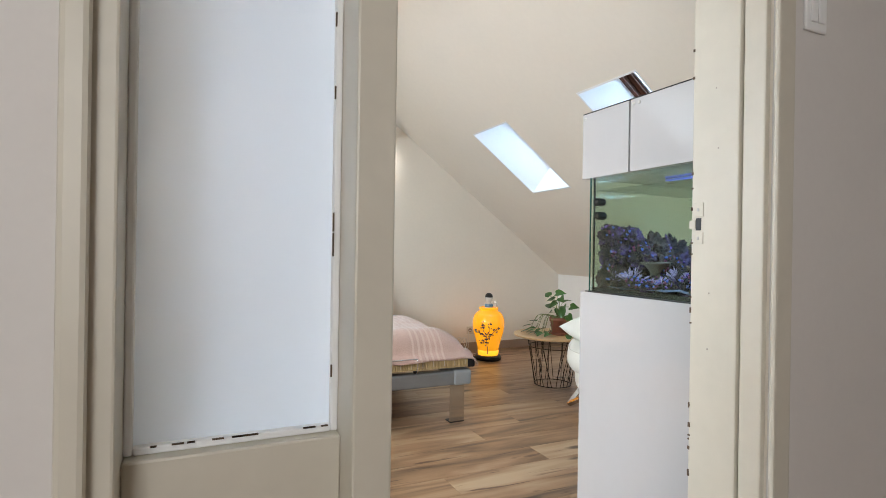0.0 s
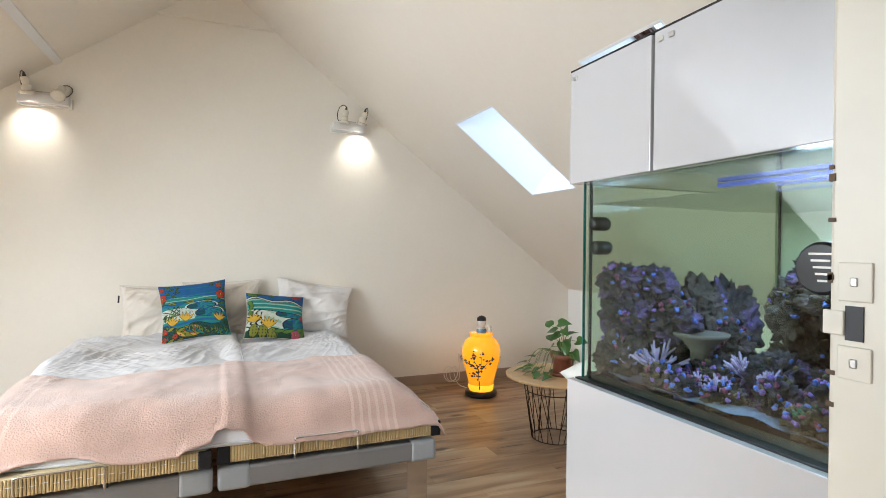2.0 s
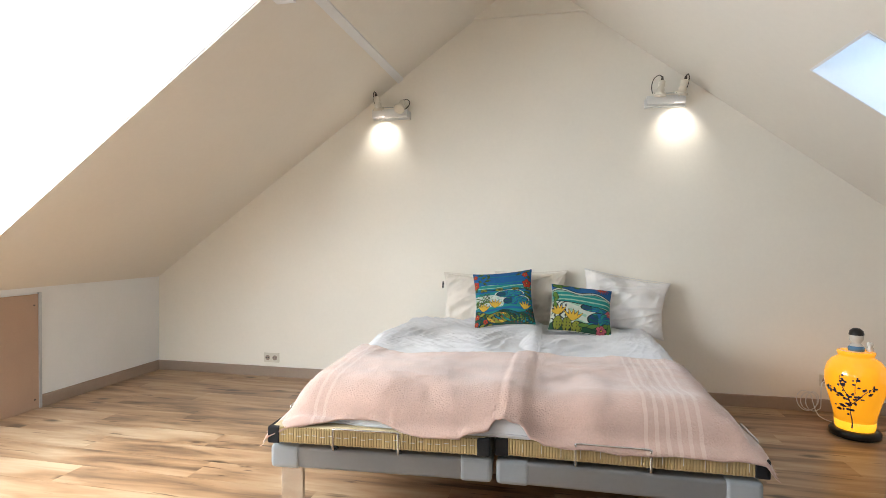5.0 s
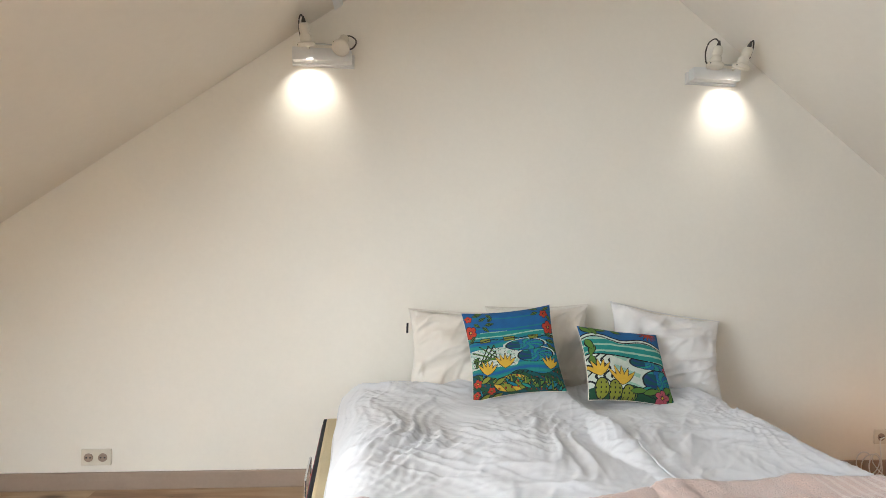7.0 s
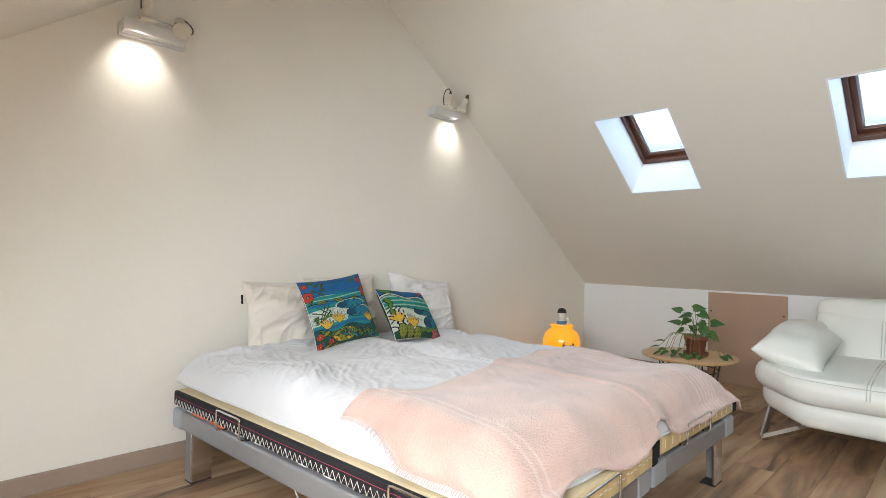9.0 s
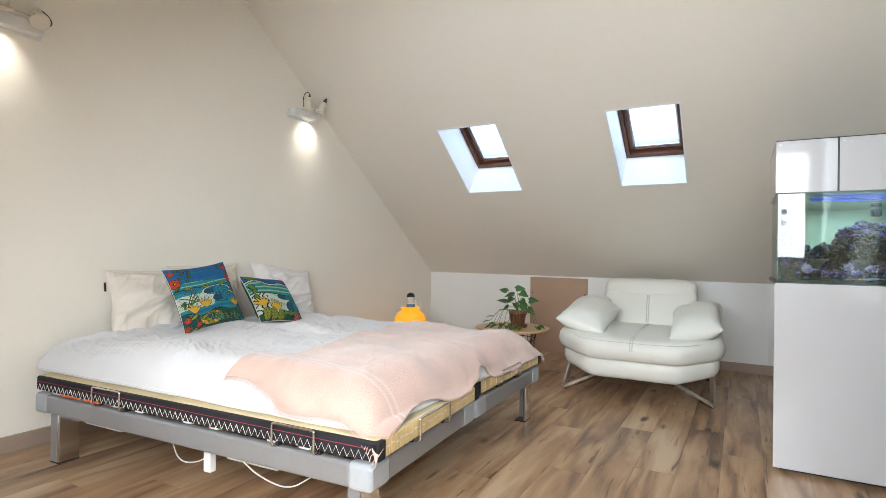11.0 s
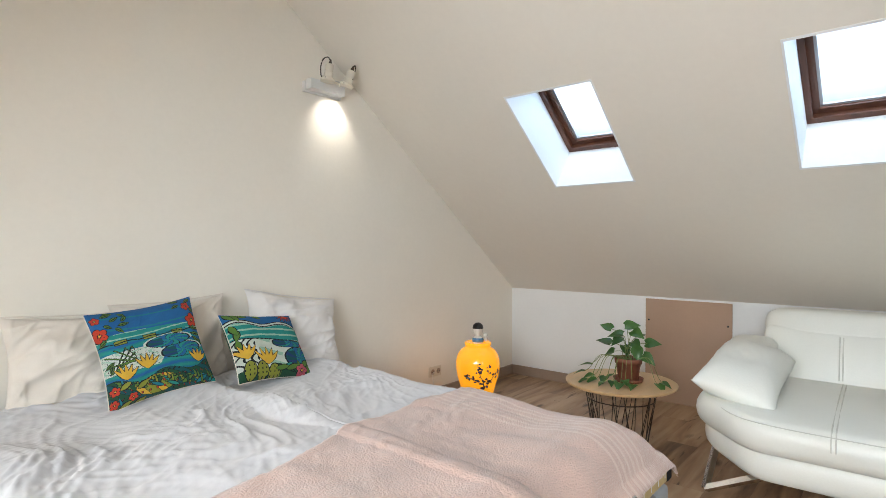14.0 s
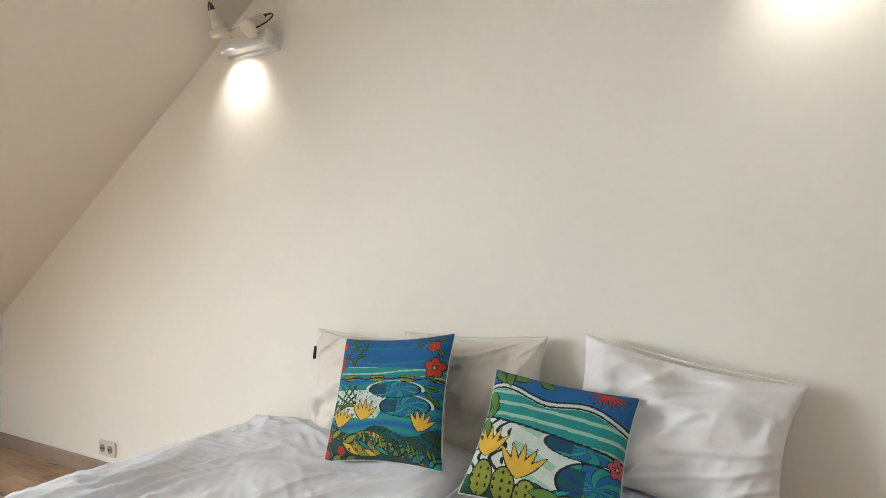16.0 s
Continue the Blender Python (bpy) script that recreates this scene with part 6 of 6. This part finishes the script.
REEF = (
    # mound at the far end, falling away towards the middle
    (0.10, 0.72, 0.05, 0.058, 0.045, 0.060, ROCKB), (0.11, 0.725, 0.14, 0.055, 0.042, 0.060, ROCKA), (0.10, 0.73, 0.215, 0.050, 0.036, 0.045, ROCKA), (0.18, 0.715, 0.205, 0.058, 0.042, 0.048, ROCKA),
    (0.22, 0.70, 0.08, 0.080, 0.055, 0.080, ROCKB), (0.19, 0.655, 0.135, 0.052, 0.040, 0.045, ROCKA), (0.29, 0.69, 0.150, 0.062, 0.050, 0.060, ROCKB), (0.30, 0.64, 0.07, 0.080, 0.055, 0.070, ROCKB), (0.40, 0.70, 0.11, 0.080, 0.050, 0.100, ROCKA),
    # arch in the middle, dark underneath
    (0.36, 0.47, 0.06, 0.085, 0.065, 0.060, ROCKB), (0.32, 0.475, 0.165, 0.058, 0.048, 0.070, ROCKB), (0.35, 0.43, 0.238, 0.080, 0.066, 0.042, ROCKA), (0.40, 0.35, 0.255, 0.090, 0.085, 0.042, ROCKA), (0.37, 0.27, 0.250, 0.090, 0.070, 0.048, ROCKA),
    (0.28, 0.37, 0.205, 0.062, 0.070, 0.045, ROCKB), (0.45, 0.26, 0.15, 0.090, 0.080, 0.100, ROCKB), (0.48, 0.40, 0.12, 0.080, 0.100, 0.110, ROCKB), (0.30, 0.25, 0.175, 0.062, 0.045, 0.050, ROCKA),
    (0.26, 0.29, 0.055, 0.070, 0.070, 0.045, ROCKB), (0.20, 0.43, 0.055, 0.055, 0.050, 0.048, ROCKA), (0.24, 0.36, 0.045, 0.055, 0.045, 0.040, ROCKB), (0.55, 0.52, 0.10, 0.080, 0.080, 0.100, ROCKA), (0.58, 0.34, 0.12, 0.060, 0.110, 0.120, ROCKB),
    # rubble along the front pane
    (0.10, 0.60, 0.032, 0.034, 0.036, 0.028, ROCKB), (0.085, 0.53, 0.028, 0.028, 0.032, 0.022, ROCKA), (0.09, 0.45, 0.030, 0.030, 0.034, 0.026, ROCKB), (0.12, 0.37, 0.040, 0.040, 0.040, 0.040, ROCKA), (0.085, 0.30, 0.030, 0.026, 0.034, 0.026, ROCKB),
    (0.15, 0.29, 0.055, 0.050, 0.044, 0.050, ROCKA), (0.11, 0.22, 0.040, 0.040, 0.040, 0.036, ROCKB), (0.16, 0.18, 0.060, 0.050, 0.045, 0.055, ROCKA), (0.10, 0.145, 0.040, 0.036, 0.030, 0.040, ROCKB), (0.15, 0.52, 0.032, 0.040, 0.040, 0.028, ROCKB), (0.21, 0.58, 0.036, 0.050, 0.040, 0.032, ROCKA))
for k, (x, y, z, sx, sy, sz, mt) in enumerate(REEF):
    tagged(part("reef_rock", rock(sx, sy, sz, k + 1), mt, smooth=True, at=(AX0 + x, AY0 + y, ZB + z)), "porous live rock crusted purple in the aquarium", "rock", "aquarium rocks")

CORAL = material("pale_lilac_coral", (0.40, 0.31, 0.52), 0.6, 0.15, 20, 120, 0.2)
CORALG = material("green_coral", (0.03, 0.18, 0.11), 0.6, 0.3, 20, 120, 0.2)
CORALT = material("taupe_leather_coral", (0.16, 0.13, 0.11), 0.8, 0.15, 20, 200, 0.4)
rnd = random.Random(8)


def branching_coral(x, y, z, n, ln, mt, r=0.007):
    bm = bmesh.new()
    for k in range(n):
        a, el_ = rnd.uniform(0, 6.28), rnd.uniform(0.25, 1.4)
        d = Vector((math.cos(a) * math.cos(el_), math.sin(a) * math.cos(el_), math.sin(el_)))
        l = ln * rnd.uniform(0.6, 1.1)
        p1 = d * l * 0.5
        tube([(0, 0, 0), p1, d * l + Vector((rnd.uniform(-1, 1), rnd.uniform(-1, 1), 0.6)) * l * 0.15], r, 6, bm, r * 0.45)
        for q in range(2):
            e = (d + Vector((rnd.uniform(-0.8, 0.8), rnd.uniform(-0.8, 0.8), rnd.uniform(0, 0.6)))).normalized()
            tube([p1, p1 + e * l * 0.45], r * 0.7, 5, bm, r * 0.4)
    return tagged(part("coral", bm, mt, smooth=True, at=(AX0 + x, AY0 + y, ZB + z)), "branching soft coral on the aquarium sand", "coral", "aquarium corals")


branching_coral(0.12, 0.635, 0.04, 20, 0.062, CORAL, 0.0045)
branching_coral(0.13, 0.40, 0.06, 14, 0.030, CORAL, 0.0035)
branching_coral(0.11, 0.52, 0.03, 10, 0.030, CORAL, 0.0035)
branching_coral(0.09, 0.69, 0.04, 12, 0.035, CORAL, 0.0035)
branching_coral(0.09, 0.46, 0.03, 14, 0.04, CORAL, 0.004)
branching_coral(0.09, 0.30, 0.03, 14, 0.04, CORALG, 0.004)
branching_coral(0.12, 0.25, 0.06, 12, 0.028, CORAL, 0.0035)
branching_coral(0.36, 0.30, 0.285, 12, 0.022, CORAL, 0.0035)
branching_coral(0.16, 0.47, 0.06, 18, 0.040, CORAL, 0.0035)
branching_coral(0.14, 0.10, 0.03, 16, 0.06, CORALG, 0.006)
cup = lathe([(0.018, 0.0), (0.02, 0.03), (0.035, 0.05), (0.052, 0.060), (0.056, 0.067), (0.04, 0.066), (0.01, 0.058)], 24)
tagged(part("coral", cup, CORALT, smooth=True, at=(AX0 + 0.20, AY0 + 0.60, ZB + 0.05)), "taupe mushroom-shaped leather coral in the aquarium", "coral", "aquarium corals")

TUFT = [material("coral_tuft_%s" % nm, c, 0.7, 0.25, 30, 160, 0.2) for nm, c in (("violet", (0.22, 0.12, 0.50)), ("blue", (0.10, 0.18, 0.65)), ("rose", (0.22, 0.05, 0.12)), ("ochre", (0.11, 0.08, 0.035)))]
tr = random.Random(17)
for ti in range(4):
    tb = bmesh.new()
    for k in range(170):
        x, y, z, sx, sy, sz, _ = REEF[tr.randrange(len(REEF))]
        d = Vector((tr.uniform(-1, 0.5), tr.uniform(-1, 1), tr.uniform(-0.1, 1))).normalized()
        p = Vector((x + d.x * sx * 0.98, y + d.y * sy * 0.98, z + d.z * sz * 0.98))
        if not (GX0 + 0.02 < p.x < GX1 - 0.02 and GY0 + 0.05 < p.y < GY1 - 0.02 and p.z < GH - 0.07):
            continue
        for j in range(5):
            e = (d + Vector((tr.uniform(-0.9, 0.9), tr.uniform(-0.9, 0.9), tr.uniform(-0.2, 0.9)))).normalized()
            tube([p, p + e * tr.uniform(0.004, 0.010)], 0.0035, 5, tb, 0.0025)
    tagged(part("coral_tufts", tb, TUFT[ti], smooth=True, at=(AX0, AY0, ZB)), "small coloured coral polyps crusting the aquarium rocks", "coral", kind="stuff")

pump = thing("aquarium_pump", (AX0 + GX1 - 0.10, AY0 + 0.36, ZB + 0.30), "black circulation pump on the aquarium pane", "pump")
part("motor", lathe([(0.012, -0.045), (0.026, -0.04), (0.028, 0.02), (0.022, 0.04), (0.008, 0.045)], 24), SIL, pump, smooth=True).rotation_euler = (0, radians(90), 0)
part("mount", box(-0.02, 0.02, -0.002, 0.03, -0.02, 0.02, 0.004), SIL, pump)
heat = thing("aquarium_pump", (AX0 + GX1 - 0.10, AY0 + 0.30, ZB + 0.365), "small black pump near the water surface", "pump")
part("housing", box(-0.035, 0.03, -0.02, 0.02, -0.018, 0.018, 0.006), SIL, heat)
part("nozzle", lathe([(0.014, 0), (0.014, 0.02), (0.010, 0.022)], 16), SIL, heat, at=(-0.035, 0, 0)).rotation_euler = (0, radians(-90), 0)
for nm_x, nm_z in ((0.06, 0.292), (0.055, 0.345)):
    pm = thing("aquarium_pump", (AX0 + nm_x, AY0 + GY1 - 0.026, ZB + nm_z), "black circulation pump on the aquarium pane", "pump")
    part("motor", lathe([(0.007, -0.024), (0.015, -0.02), (0.016, 0.012), (0.012, 0.02), (0.004, 0.023)], 20), SIL, pm, smooth=True).rotation_euler = (0, radians(90), 0)
    part("mount", box(-0.012, 0.012, -0.002, 0.015, -0.012, 0.012, 0.003), SIL, pm)
mag = thing("magnet_cleaner", (AX0 + GX0 - 0.001, AY0 + 0.245, ZB + 0.268), "round black magnet with small white print on the glass", "magnet")
mg = part("disc", lathe([(0.034, 0.0), (0.036, 0.004), (0.036, 0.012), (0.032, 0.016), (0.001, 0.017)], 36), SIL, mag, smooth=False)
mg.rotation_euler = (0, radians(-90), 0)
for k in range(5):
    part("print_bar", box(-0.0185, -0.0175, -0.018 + 0.004 * (k % 2), 0.014 - 0.003 * k, 0.018 - 0.009 * k, 0.021 - 0.009 * k), THREAD, mag)

HOSE = material("blue_hose", (0.05, 0.14, 0.32), 0.35, 0.1, 6, 60, 0.02)
pipe = thing("aquarium_pipes", (AX0 + 0.05, AY0 + 0.03, ZB), "white pipe and blue hose beside the aquarium", "pipe")
part("pipe", lathe([(0.010, 0.0), (0.010, GH), (0.004, GH)], 16), WHITEPL, pipe, smooth=True, at=(0.0, 0.012, 0))
part("hose", tube(curve_pts([(0.0, -0.012, 0.0), (-0.004, -0.014, 0.12), (-0.004, -0.008, 0.26), (-0.004, 0.016, 0.34), (0.0, 0.024, GH)], 8), 0.009, 10), HOSE, pipe, smooth=True)

plug = thing("cable_outlet", (X_R - 0.012, 3.60, 0.13), "small pale cable outlet low on the board panel", "outlet")
part("plate", box(-0.008, 0, -0.022, 0.022, -0.02, 0.03, 0.003), WHITEPL, plug)
part("cable_end", tube(curve_pts([(-0.008, 0.0, 0.0), (-0.03, 0.01, -0.02), (-0.03, 0.02, -0.06)], 5), 0.004, 6), HOSE, plug, smooth=True)

# ---- floor planks, largest count last ----
PW, PLEN = 0.185, 1.28
bm_cache = {}


def plank_mesh(l):
    key = round(l, 2)
    if key not in bm_cache:
        b = box(-l / 2 + 0.0004, l / 2 - 0.0004, -PW / 2 + 0.0006, PW / 2 - 0.0006, -0.012, 0.0)
        me = bpy.data.meshes.new("plank")
        b.to_mesh(me)
        b.free()
        me.materials.append(OAK)
        bm_cache[key] = me
    return bm_cache[key]


rows = int((Y_GABLE - Y_HALL) / PW) + 1
for r in range(rows + 1):
    y = Y_GABLE - PW * (r + 0.5)
    x = X_L - (0.17, 0.66, 1.02, 0.38, 0.85)[r % 5]
    while x < X_R:
        a, b = max(x, X_L), min(x + PLEN, X_R)
        if b - a > 0.05:
            ob = new("plank", plank_mesh(b - a))
            ob.location = ((a + b) / 2, y, 0)
            ob.parent = floor
        x += PLEN
yy = Y_GABLE - PW * (rows + 1)
hall_floor = box(HX0, HX1, HY0, yy, -0.012, 0.0)
tagged(part("floor_landing", hall_floor, OAK), "brown oak landing floor", "floor", kind="structure")
